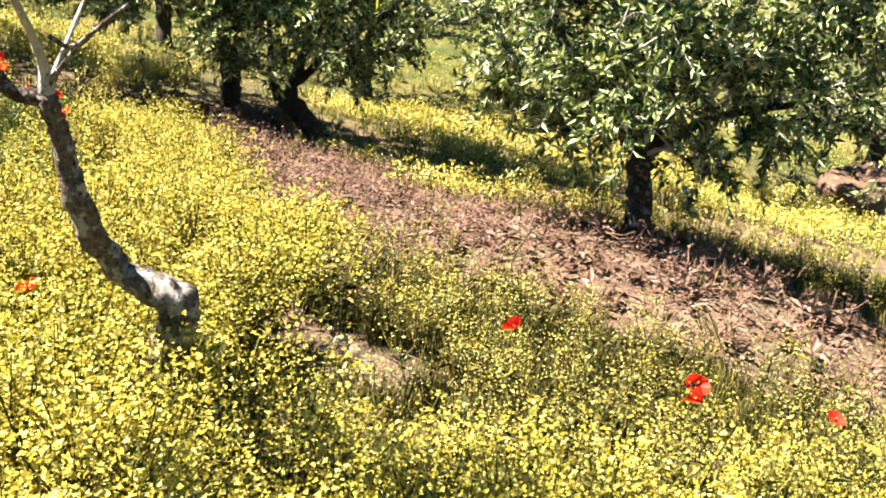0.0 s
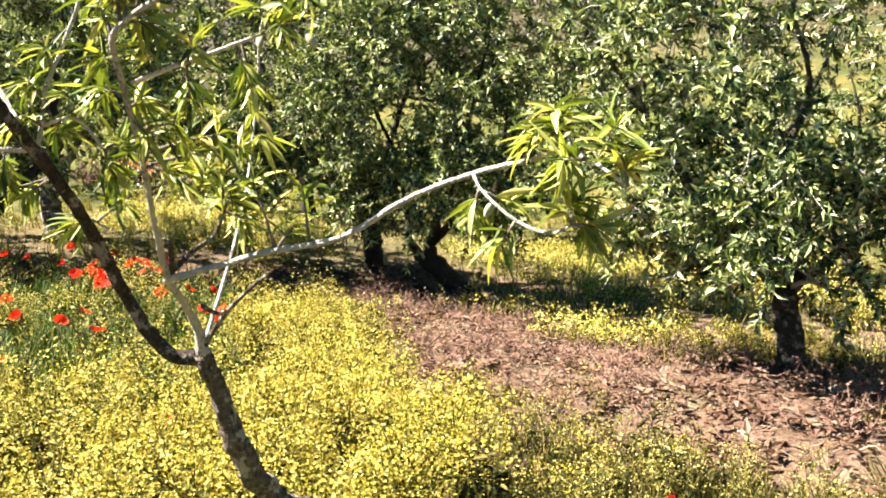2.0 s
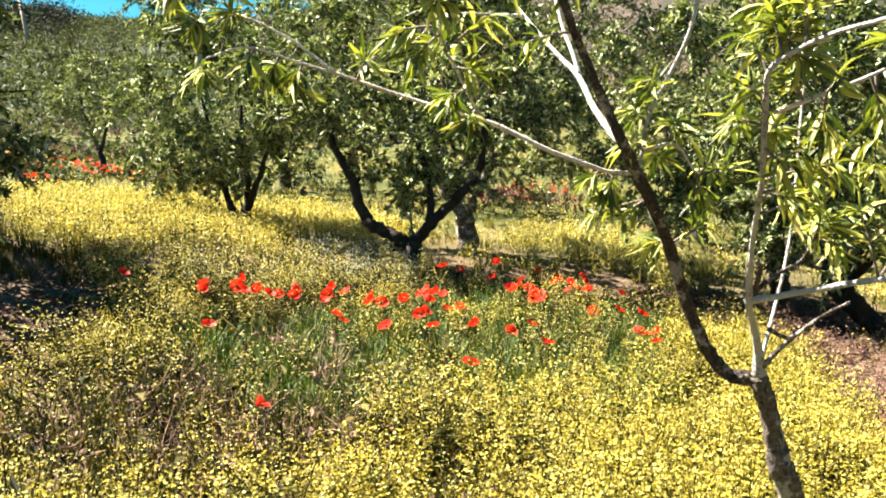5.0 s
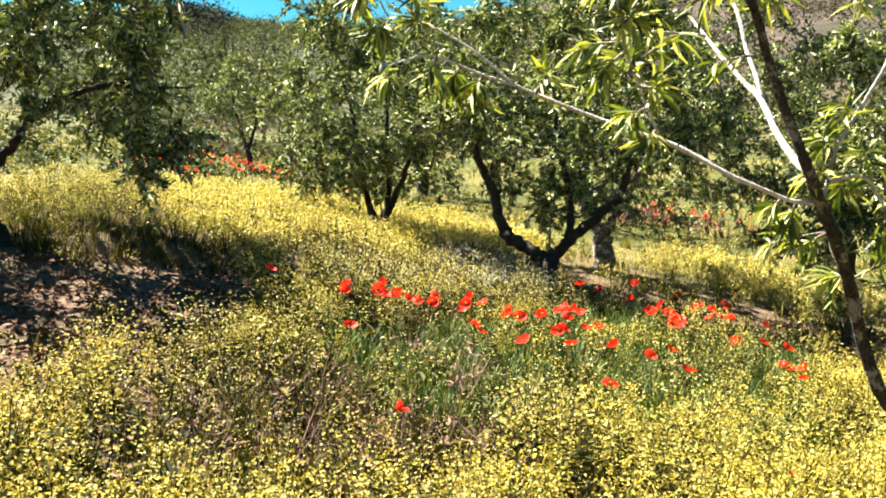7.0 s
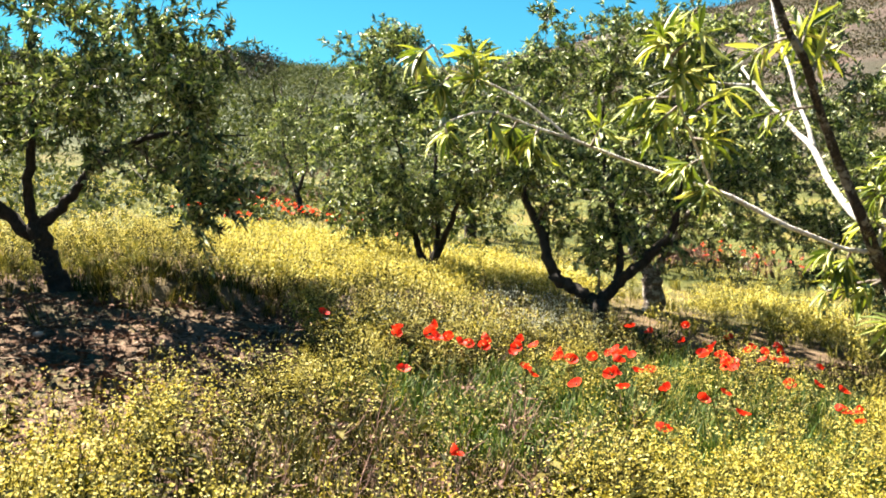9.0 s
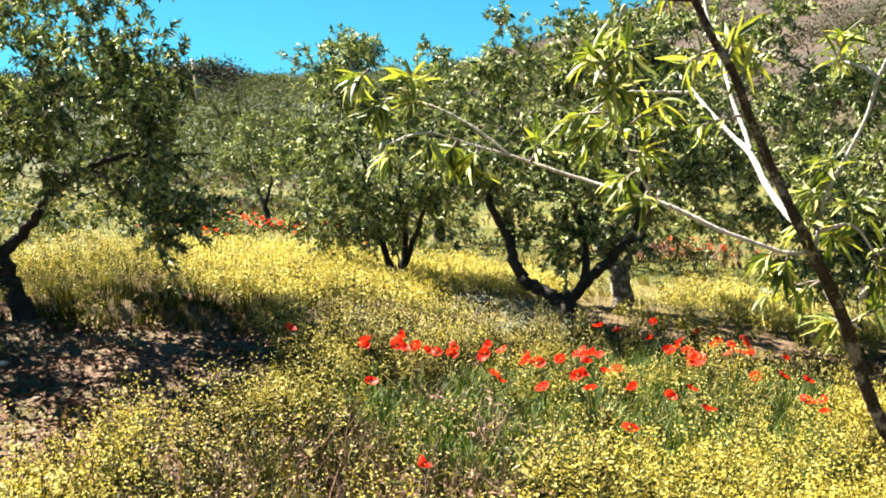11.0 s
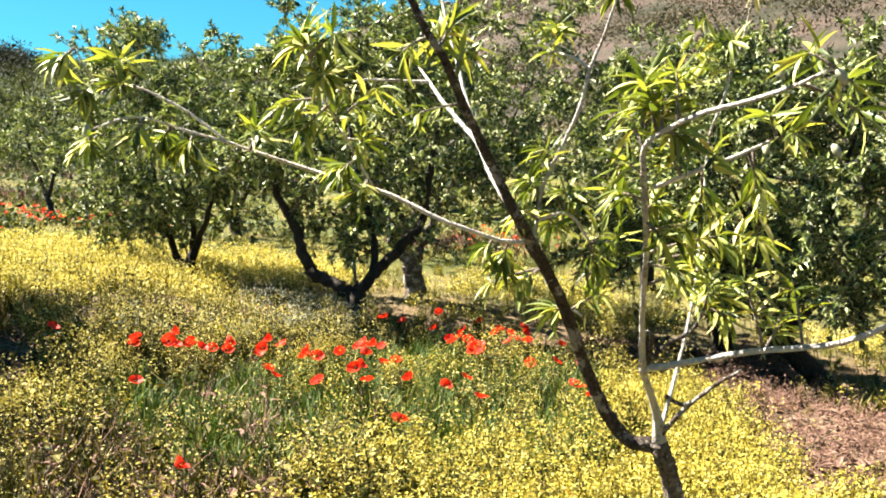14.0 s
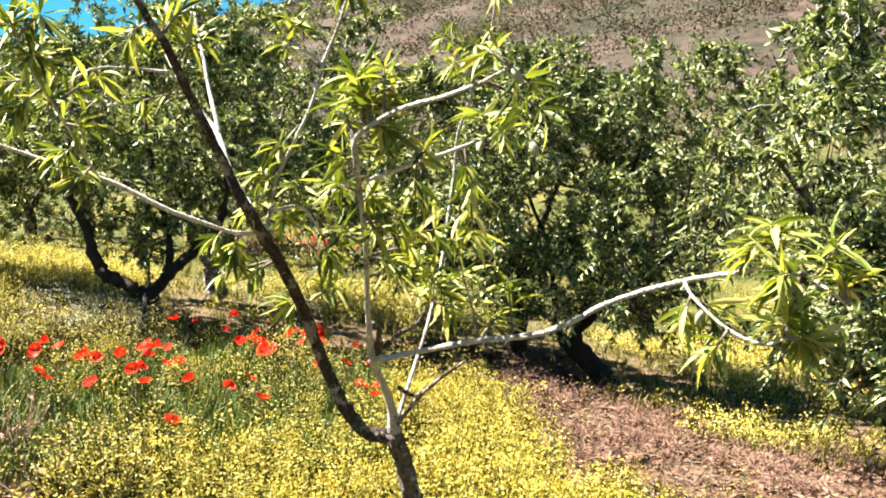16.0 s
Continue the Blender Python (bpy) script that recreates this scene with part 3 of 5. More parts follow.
# the dark bark of this trunk stands in for shade on it
grow_tree("almond_tree", (1.45, 5.8),
          [[(0.02, 0, -0.3, 0.1), (0.0, 0, 0.1, 0.085), (-0.03, 0, 0.4, 0.078), (-0.05, 0, 0.55, 0.08)],
           [(-0.05, 0, 0.5, 0.05), (-0.3, -0.05, 0.85, 0.04), (-0.6, -0.1, 1.2, 0.03), (-0.9, -0.1, 1.7, 0.02)],
           [(-0.05, 0, 0.52, 0.055), (0.1, 0.05, 0.9, 0.04), (-0.02, 0.08, 1.3, 0.028), (0.1, 0.0, 1.7, 0.018), (0.02, 0, 2.1, 0.012)],
           [(-0.04, 0, 0.5, 0.04), (0.35, 0.05, 0.8, 0.028), (0.9, 0.1, 0.95, 0.02), (1.4, 0.1, 1.3, 0.015)]],
          [((0.25, 0.1, 1.9), (1.8, 1.4, 1.15)), ((0.3, 0.1, 2.8), (1.3, 1.1, 0.4)), ((-0.4, -0.1, 1.1), (0.8, 0.7, 0.45)), ((0.9, 0.0, 1.25), (0.9, 0.8, 0.40)), ((-0.1, -0.1, 0.8), (1.0, 0.8, 0.32)), ((-0.4, -0.35, 0.85), (0.6, 0.5, 0.35))], 18, 205, 7, 31, bark=BARK_LEADER, wood_mat=BARK_PALE, label="spreading almond tree with scarred trunk over pale earth")


def plain_tree(name, base, height, spread, seed, label, leaf_mat=None, twigs=70, leaf=0.08):
    """A further tree of the same kind, with two or three limbs of its own."""
    k = np.random.default_rng(seed)
    lean = k.normal(size=2) * 0.08
    fork = height * k.uniform(0.16, 0.26)
    limbs = [[(0, 0, -0.3, 0.12), (lean[0] * 0.5, lean[1] * 0.5, fork * 0.5, 0.1), (lean[0], lean[1], fork, 0.09)]]
    for n in range(3):
        a = k.uniform(0, 1) + n * 2.1
        d = np.array([math.cos(a), math.sin(a)]) * spread
        limbs.append([(lean[0], lean[1], fork * 0.92, 0.06), (*(lean + d * 0.25), height * 0.38, 0.045), (*(lean + d * 0.42), height * 0.6, 0.03), (*(lean + d * 0.5), height * 0.8, 0.018)])
    crown = [((0, 0, height * 0.64), (spread, spread * 0.9, height * 0.36)), ((spread * 0.1, 0, height * 0.42), (spread * 0.75, spread * 0.7, height * 0.16))]
    return grow_tree(name, base, limbs, crown, seed, twigs, 5, 19, leaf, leaf_mat=leaf_mat, label=label)


for n, (x, y, h, s) in enumerate([(-0.85, 12.6, 2.5, 1.15), (3.2, 11.2, 2.5, 1.6), (5.3, 11.8, 2.9, 1.8), (4.3, 7.4, 2.8, 1.7), (0.9, 13.4, 2.6, 1.3),
                                  (-3.6, 13.2, 2.8, 1.6), (-7.6, 13.6, 2.7, 1.7), (-10.6, 13.2, 2.5, 1.5)]):
    plain_tree("almond_tree", (x, y), h, s, 40 + n, "almond tree with green leafy crown further along the row")
for n, (x, y, h, s) in enumerate([(-15.5, 21.5, 2.7, 1.8), (-9.5, 18.5, 2.9, 1.9), (-5.0, 18.2, 2.9, 1.9), (-1.0, 18.0, 3.0, 2.0),
                                  (3.5, 17.5, 3.0, 2.0), (8.0, 15.5, 3.0, 2.0), (-30, 27, 3.2, 2.4), (-11, 25, 3.2, 2.2), (-4, 25, 3.2, 2.2)]):
    plain_tree("almond_tree", (x, y), h, s, 60 + n, "distant grey-green orchard tree on the slope", OLIVE_LEAF, 55, 0.12)


SPRIG = (np.array([[0, 0.35, 0], [1, 0.1, 0.1], [0.35, -0.5, -0.05]]), np.array([[0, 2, 1]]))


def scrub(name, count, low, high, bearing, seed, mat, size, label, per=60, grain=1.0):
    """Shrubs that nobody could count on the far slopes, as clumps of small leaves."""
    k = np.random.default_rng(seed)
    r = np.sqrt(k.uniform(low**2, high**2, count))
    b = np.radians(k.uniform(*bearing, count))
    x, y = -np.sin(b) * r, np.cos(b) * r
    keep = patchy(x, y, 22.0, seed) > k.uniform(-0.1, 0.65, count)
    x, y = x[keep], y[keep]
    s = k.uniform(*size, len(x))
    pile = Pile()
    d = unit(k.normal(size=(len(x), per, 3))) * k.uniform(0.45, 1.0, (len(x), per, 1)) * (0.75 + 0.35 * k.random((len(x), per, 1)))
    d[..., 2] = np.abs(d[..., 2]) * 0.85
    at = np.stack([x, y, ground_z(x, y) - 0.1], -1)[:, None] + d * s[:, None, None]
    at = at.reshape(-1, 3)
    n = len(at)
    way = unit(d.reshape(-1, 3) * 0.5 + k.normal(size=(n, 3)))
    leafs = np.repeat(s ** 0.8, per) * k.uniform(0.16, 0.32, n) * grain
    pile.spread(SPRIG[0], SPRIG[1], 0, frames_along(way, unit(k.normal(size=(n, 3)) + [0, 0, 0.6])), at, np.stack([leafs, leafs * 0.7, leafs], -1))
    ob = new(name, pile.mesh(name, [mat]))
    return tagged(ob, label, "shrubs", "", "stuff")


scrub("olive_grove", 1100, 33, 110, (28, 75), 5, OLIVE_LEAF, (0.9, 2.1), "grey-green trees and bushes covering the far slope", 190, 0.55)
scrub("hill_bushes", 3000, 26, 119, (-16, 37), 6, SCRUB_LEAF, (0.5, 1.9), "sparse brownish bushes on the dry rocky hill", 90, 0.6)
scrub("slope_bushes", 600, 15, 34, (36, 68), 9, OLIVE_LEAF, (0.2, 0.75), "low grey-green bushes and weeds on the slope", 70, 0.8)
scrub("crest_thicket", 45, 111, 119, (48.4, 52.4), 3, RIDGE_LEAF, (2.3, 3.9), "dark thicket of trees humped over the far crest", 1000, 0.42)
scrub("ridge_trees", 160, 100, 121, (48, 64), 7, RIDGE_LEAF, (1.2, 2.6), "dark trees along the crest of the far hill", 420, 0.5)
scrub("crest_bushes", 160, 98, 121, (39, 48.4), 8, OLIVE_LEAF, (0.9, 2.2), "grey-green bushes among pale rocks along the crest", 380, 0.5)


# pale rock along the crest of the dry hill, and a leaning pole among the far trees
def outcrop(bearing, far, size, seed):
    k = np.random.default_rng(seed)
    bm = bmesh.new()
    bmesh.ops.create_icosphere(bm, subdivisions=3, radius=1.0)
    for v in bm.verts:
        q = noise.noise(v.co * 1.3 + Vector((seed, 0, 0))) + 0.5 * noise.noise(v.co * 3.1)
        v.co *= 1 + 0.5 * q
        v.co.z *= 0.55
    me = bpy.data.meshes.new("rock")
    bm.to_mesh(me)
    bm.free()
    me.materials.append(CLOD)
    ob = tagged(new("rock", me), "pale bare rock outcrop on the crest of the hill", "rock", "rocks on the crest")
    b = radians(bearing)
    x, y = -math.sin(b) * far, math.cos(b) * far
    ob.matrix_world = pose(x, y, float(ground_z(x, y)) + size * 0.1, 0, 0, k.uniform(0, 360)) @ Matrix.Diagonal((size, size * 0.8, size, 1))


for n, (b, f, s) in enumerate([(24.6, 118, 0.9), (25.6, 119, 0.7), (27.2, 119, 0.5), (29.0, 119, 0.7), (30.5, 119, 0.5), (46.5, 119, 1.1), (47.8, 119, 0.9), (33.0, 119, 0.5), (26.3, 117, 0.8), (19.0, 108, 0.7)]):
    outcrop(b, f, s, 30 + n)
mound_bm = bmesh.new()
bmesh.ops.create_icosphere(mound_bm, subdivisions=4, radius=1.0)
for v in mound_bm.verts:
    v.co *= 1 + 0.3 * noise.noise(v.co * 1.2 + Vector((3, 1, 0))) + 0.12 * noise.noise(v.co * 4.0) + 0.05 * noise.noise(v.co * 11.0)
mound_mesh = bpy.data.meshes.new("earth_mound")
mound_bm.to_mesh(mound_mesh)
mound_bm.free()
mound_mesh.materials.append(MOUND_EARTH)
mound_mesh.polygons.foreach_set("use_smooth", np.full(len(mound_mesh.polygons), True))
mound = tagged(new("earth_mound", mound_mesh), "heap of bare reddish earth beside yellow flowers", "earth mound")
mound.matrix_world = pose(5.2, 11.5, float(ground_z(5.2, 11.5)), 0, 0, 25) @ Matrix.Diagonal((0.62, 0.5, 0.42, 1))
pole = tagged(new("pole", None), "pale leaning wooden pole among far trees", "pole")
px, py = -math.sin(radians(50.2)) * 80, math.cos(radians(50.2)) * 80
pole.location = (px, py, float(ground_z(px, py)) - 0.2)
shaft = Pile()
shaft.add(*tube([(0, 0, 0, 0.17), (-0.2, -0.2, 1.5, 0.14), (-0.5, -0.4, 3.8, 0.12)], 10))
part("shaft", shaft.mesh("shaft", [STONE], True), pole)


# ---------------------------------------------------------------- the young almond tree close by
near_rng = np.random.default_rng(77)
near_tree = tagged(new("young_almond_tree"), "young bent almond tree with grey knotted bark and sparse bright leaves", "tree")
near_tree.location = (-0.53, 2.33, float(ground_z(-0.53, 2.33)) - 0.03)
NEAR_BASE = np.array(near_tree.location)
NEAR_NODES = []


def branch(name, rows, sides=8, mat=None, label=""):
    """One limb of the young tree, along rows of x, y, z, radius in the world."""
    line = smooth_line(rows, 6)
    line[:, :3] -= NEAR_BASE
    thick = line[:, 3:4]
    line[1:-1, :3] += near_rng.normal(size=(len(line) - 2, 3)) * np.minimum(thick[1:-1] * 0.05, 0.002)
    line[:, 3] *= 0.88 * (1 + 0.02 * np.sin(np.arange(len(line)) * 0.5 + near_rng.uniform(0, 6)) + 0.015 * near_rng.normal(size=len(line)))
    pile = Pile()
    pile.add(*tube(line, sides, 0.09 if name == "trunk" else 0.04, near_rng))
    NEAR_NODES.extend(line[:, :3])
    ob = part(name, pile.mesh(name, [mat or BARK_YOUNG], True), near_tree, label)
    return ob


branch("trunk", [(-0.530, 2.330, -0.050, 0.0600), (-0.520, 2.330, 0.250, 0.0580), (-0.461, 2.290, 0.450, 0.0580), (-0.455, 2.270, 0.530, 0.0620), (-0.530, 2.260, 0.565, 0.0500), (-0.600, 2.250, 0.600, 0.0420), (-0.655, 2.190, 0.700, 0.0380), (-0.683, 2.130, 0.815, 0.0390), (-0.700, 2.110, 0.900, 0.0300), (-0.715, 2.080, 1.000, 0.0275), (-0.730, 2.060, 1.063, 0.0290), (-0.734, 2.055, 1.080, 0.0232), (-0.737, 2.051, 1.091, 0.0101)], 14, BARK_TRUNK, "grey knotted trunk with pale scars")
branch("limb", [(-0.756, 2.060, 1.072, 0.0240), (-0.817, 2.040, 1.086, 0.0210), (-0.866, 2.020, 1.158, 0.0200), (-0.905, 1.970, 1.279, 0.0190), (-0.928, 1.880, 1.432, 0.0180), (-0.948, 1.800, 1.541, 0.0175), (-0.972, 1.730, 1.632, 0.0180)], 12, BARK_LEADER)
branch("limb", [(-0.981, 1.682, 1.696, 0.0120), (-1.048, 1.766, 1.733, 0.0105), (-1.122, 1.835, 1.807, 0.0098), (-1.186, 1.905, 1.890, 0.0092), (-1.248, 1.954, 1.937, 0.0074), (-1.328, 1.992, 2.010, 0.0068), (-1.392, 2.047, 2.067, 0.0060), (-1.481, 2.131, 2.146, 0.0040)], 10, BARK_WHITE)
branch("limb", [(-1.184, 1.906, 1.891, 0.0080), (-1.215, 1.935, 1.957, 0.0068), (-1.262, 1.990, 2.028, 0.0064), (-1.300, 2.030, 2.114, 0.0060), (-1.345, 2.080, 2.188, 0.0056), (-1.372, 2.110, 2.250, 0.0052), (-1.400, 2.140, 2.320, 0.0046), (-1.420, 2.160, 2.390, 0.0040)], 10, BARK_WHITE)
branch("twig", [(-1.410, 2.060, 2.083, 0.0060), (-1.502, 1.997, 2.088, 0.0050), (-1.578, 1.928, 2.083, 0.0044), (-1.629, 1.884, 2.044, 0.0040), (-1.660, 1.838, 2.001, 0.0030)], 8, BARK_PALE)
branch("limb", [(-0.969, 1.730, 1.630, 0.0072), (-1.023, 1.680, 1.635, 0.0058), (-1.071, 1.620, 1.658, 0.0058), (-1.137, 1.570, 1.689, 0.0065), (-1.212, 1.540, 1.730, 0.0065), (-1.287, 1.510, 1.765, 0.0061), (-1.432, 1.475, 1.810, 0.0054), (-1.549, 1.400, 1.858, 0.0047), (-1.600, 1.360, 1.880, 0.0043), (-1.675, 1.300, 1.908, 0.0036), (-1.742, 1.200, 1.937, 0.0029), (-1.812, 1.120, 1.905, 0.0022)])
branch("twig", [(-1.600, 1.360, 1.880, 0.0040), (-1.690, 1.300, 1.962, 0.0036), (-1.778, 1.240, 2.013, 0.0032), (-1.859, 1.200, 2.027, 0.0029), (-1.895, 1.170, 2.104, 0.0022)])
branch("twig", [(-1.287, 1.510, 1.765, 0.0043), (-1.309, 1.400, 1.901, 0.0040), (-1.296, 1.280, 1.991, 0.0036), (-1.275, 1.220, 2.043, 0.0029)])
branch("limb", [(-0.734, 2.060, 1.077, 0.0230), (-0.730, 2.020, 1.160, 0.0142), (-0.726, 1.930, 1.244, 0.0105), (-0.719, 1.840, 1.314, 0.0109), (-0.690, 1.720, 1.458, 0.0074), (-0.644, 1.580, 1.613, 0.0074), (-0.616, 1.460, 1.749, 0.0070), (-0.599, 1.390, 1.830, 0.0066), (-0.556, 1.360, 1.861, 0.0059), (-0.475, 1.310, 1.889, 0.0055), (-0.381, 1.260, 1.904, 0.0051), (-0.293, 1.200, 1.920, 0.0047), (-0.222, 1.150, 1.941, 0.0031)], 10, BARK_PALE)
branch("twig", [(-0.599, 1.460, 1.755, 0.0060), (-0.520, 1.500, 1.788, 0.0055), (-0.440, 1.570, 1.824, 0.0050), (-0.380, 1.650, 1.859, 0.0040)])
branch("twig", [(-0.735, 2.060, 1.090, 0.0070), (-0.705, 2.330, 1.420, 0.0050), (-0.715, 2.560, 1.760, 0.0044), (-0.697, 2.560, 1.926, 0.0050), (-0.656, 2.510, 2.006, 0.0050), (-0.620, 2.510, 2.120, 0.0048), (-0.590, 2.540, 2.225, 0.0042), (-0.545, 2.420, 2.320, 0.0034)], 8, BARK_PALE)
branch("limb", [(-0.726, 1.840, 1.311, 0.0110), (-0.616, 1.800, 1.339, 0.0085), (-0.444, 1.740, 1.385, 0.0080), (-0.284, 1.690, 1.413, 0.0076), (-0.200, 1.645, 1.446, 0.0074), (-0.108, 1.590, 1.498, 0.0070), (-0.011, 1.535, 1.538, 0.0066), (0.089, 1.480, 1.567, 0.0062), (0.169, 1.435, 1.583, 0.0058)], 10, BARK_WHITE)
branch("stub", [(0.163, 1.438, 1.582, 0.0066), (0.178, 1.428, 1.585, 0.0070), (0.184, 1.423, 1.586, 0.0040)], 8, BARK_OLD, "dark cut end of a branch")
branch("twig", [(0.167, 1.436, 1.582, 0.0060), (0.218, 1.385, 1.598, 0.0050), (0.276, 1.340, 1.585, 0.0045), (0.340, 1.310, 1.538, 0.0030)])
branch("twig", [(0.057, 1.498, 1.559, 0.0040), (0.080, 1.440, 1.528, 0.0032), (0.144, 1.390, 1.477, 0.0036), (0.203, 1.360, 1.457, 0.0034), (0.245, 1.330, 1.473, 0.0024)], 8, BARK_PALE)
branch("limb", [(-0.970, 1.740, 1.621, 0.0065), (-0.966, 1.770, 1.699, 0.0054), (-0.955, 1.776, 1.769, 0.0061), (-0.911, 1.780, 1.856, 0.0058), (-0.858, 1.780, 1.962, 0.0054), (-0.831, 1.775, 2.050, 0.0061), (-0.796, 1.770, 2.122, 0.0043), (-0.754, 1.760, 2.224, 0.0036)], 10, BARK_PALE)
branch("twig", [(-0.831, 1.775, 2.050, 0.0050), (-0.874, 1.785, 2.081, 0.0045), (-0.927, 1.795, 2.100, 0.0040)])
branch("twig", [(-0.729, 2.050, 1.101, 0.0090), (-0.652, 2.000, 1.190, 0.0070), (-0.560, 1.950, 1.269, 0.0060), (-0.494, 1.900, 1.314, 0.0040)], 10, BARK_UPRIGHT)
branch("twig", [(-0.699, 1.980, 1.223, 0.0070), (-0.645, 1.970, 1.206, 0.0060), (-0.582, 1.950, 1.250, 0.0040)], 10, BARK_UPRIGHT)
branch("twig", [(-0.716, 1.860, 1.329, 0.0080), (-0.651, 1.850, 1.383, 0.0065), (-0.599, 1.840, 1.414, 0.0060), (-0.564, 1.820, 1.473, 0.0040)], 10, BARK_UPRIGHT)
branch("twig", [(-0.962, 1.760, 1.685, 0.0060), (-0.890, 1.780, 1.698, 0.0050), (-0.845, 1.820, 1.624, 0.0035)])
branch("twig", [(-0.962, 1.750, 1.601, 0.0060), (-0.955, 1.850, 1.493, 0.0050), (-0.913, 1.950, 1.426, 0.0035)])
branch("twig", [(-0.710, 1.840, 1.321, 0.0080), (-0.682, 1.780, 1.397, 0.0070), (-0.690, 1.760, 1.420, 0.0040)], 10, BARK_UPRIGHT)
branch("limb", [(-0.972, 1.730, 1.632, 0.0170), (-0.984, 1.649, 1.713, 0.0150), (-1.014, 1.618, 1.794, 0.0135), (-1.037, 1.565, 1.886, 0.0125), (-1.049, 1.524, 1.943, 0.0120), (-1.062, 1.444, 2.046, 0.0110), (-1.089, 1.402, 2.112, 0.0100), (-1.114, 1.353, 2.201, 0.0090), (-1.133, 1.304, 2.281, 0.0070)], 12, BARK_LEADER)
branch("twig", [(-1.114, 1.353, 2.201, 0.0070), (-1.160, 1.330, 2.205, 0.0050), (-1.215, 1.300, 2.212, 0.0040)], 8, BARK_LEADER)


LEAF_TEMPLATES = [long_leaf(c) for c in (0.05, 0.18, 0.3, 0.45, 0.6)]
LEAF_SHAPES = [to_mesh("leaf", v, t, [LEAF_NEAR], None, True) for v, t in LEAF_TEMPLATES]
NEAR_LEAVES = []


def leaf_tufts(rows):
    """Rosettes of long leaves on short spurs: rows of x, y, z, number of leaves."""
    for x, y, z, count in rows:
        spot = np.array([x, y, z]) - NEAR_BASE
        nodes = np.array(NEAR_NODES)
        root = nodes[np.argmin(np.linalg.norm(nodes - spot, axis=1))]
        d = spot - root
        if np.linalg.norm(d) < 0.03:
            d = unit(near_rng.normal(size=3) + [0, 0, 0.4]) * 0.05
        u = np.linspace(0, 1, 5)[:, None]
        line = root + d * u + np.array([0, 0, 0.12 * np.linalg.norm(d)]) * u * (1 - u)
        spur = Pile()
        spur.add(*tube(np.c_[line, np.linspace(0.0042, 0.0018, 5)], 5))
        part("spur", spur.mesh("spur", [TWIG], True), near_tree)
        ahead = unit(d)
        for i in range(int(count * 3.1)):
            turn = i * 2.4 + near_rng.uniform(-0.3, 0.3)
            around = unit(np.cross(ahead, [0.2, 0.3, 0.9]))
            other = np.cross(ahead, around)
            way = unit(ahead * near_rng.uniform(0.1, 0.8) + (around * math.cos(turn) + other * math.sin(turn)) * 0.8 + np.array([0, 0, -0.2]))
            turns = frames_along(way[None], unit(near_rng.normal(size=(1, 3)) * 0.6 + [0, 0, 1]))[0]
            long = near_rng.uniform(0.045, 0.098)
            m = Matrix(turns.tolist()).to_4x4() @ Matrix.Diagonal((long, long * near_rng.uniform(0.12, 0.165), long, 1))
            m.translation = line[2 + i % 3] if i > 3 else line[-1]
            NEAR_LEAVES.append((m, int(near_rng.integers(len(LEAF_SHAPES)))))


def hang_leaves():
    """The leaves nearest the path as parts of their own, the rest in one mesh."""
    NEAR_LEAVES.sort(key=lambda row: row[0].translation.y)
    rest = Pile()
    for n, (m, kind) in enumerate(NEAR_LEAVES):
        if n < 300:
            ob = new("leaf", LEAF_SHAPES[kind])
            ob.parent = near_tree
            ob.matrix_local = m
        else:
            v, t = LEAF_TEMPLATES[kind]
            turn = np.array(m)
            rest.add(v @ turn[:3, :3].T + turn[:3, 3], t)
    tagged(part("foliage", rest.mesh("foliage", [LEAF_JOINED], True), near_tree), kind="stuff")


def almond(x, y, z, size=0.019):
    """A young almond in its downy husk: flattened, pointed, with a seam."""
    bm = bmesh.new()
    bmesh.ops.create_uvsphere(bm, u_segments=12, v_segments=8, radius=1.0)
    for v in bm.verts:
        v.co.x *= 0.62 * (1 + 0.08 * v.co.z)
        v.co.y *= 0.5
        v.co.z *= 1.0 + (0.15 if v.co.z < -0.8 else 0)
        if abs(v.co.y) < 0.06:
            v.co.x *= 0.95
    me = bpy.data.meshes.new("almond")
    bm.to_mesh(me)
    bm.free()
    me.materials.append(HUSK)
    me.polygons.foreach_set("use_smooth", np.full(len(me.polygons), True))
    ob = part("almond", me, near_tree, "grey-green downy unripe almond")
    ob.location = Vector((x, y, z)) - Vector(NEAR_BASE.tolist())
    ob.scale = (size * 0.8, size * 0.8, size * 0.8)
    ob.rotation_euler = (0.4, 0.3, x * 9)



leaf_tufts([(-1.812, 1.120, 1.905, 9), (-1.895, 1.170, 2.104, 12), (-1.859, 1.200, 2.027, 10), (-1.778, 1.240, 2.013, 8), (-1.734, 1.280, 1.883, 14), (-1.676, 1.300, 1.868, 12), (-1.728, 1.220, 1.925, 6), (-1.275, 1.220, 2.043, 14)])
leaf_tufts([(-1.296, 1.280, 1.979, 14), (-1.312, 1.380, 1.899, 12), (-1.349, 1.300, 1.896, 8), (-1.337, 1.440, 1.811, 9), (-1.304, 1.500, 1.799, 8), (-1.032, 1.700, 1.588, 10), (-1.060, 1.660, 1.618, 6), (-1.008, 1.750, 1.529, 9)])
leaf_tufts([(-0.920, 1.790, 2.162, 10), (-0.928, 1.790, 2.099, 4), (-1.101, 1.570, 2.155, 9), (-1.077, 1.580, 2.089, 7), (-1.251, 1.530, 2.294, 8), (-1.253, 1.460, 1.994, 5), (-1.297, 1.430, 1.957, 3), (-0.600, 1.400, 1.965, 16)])
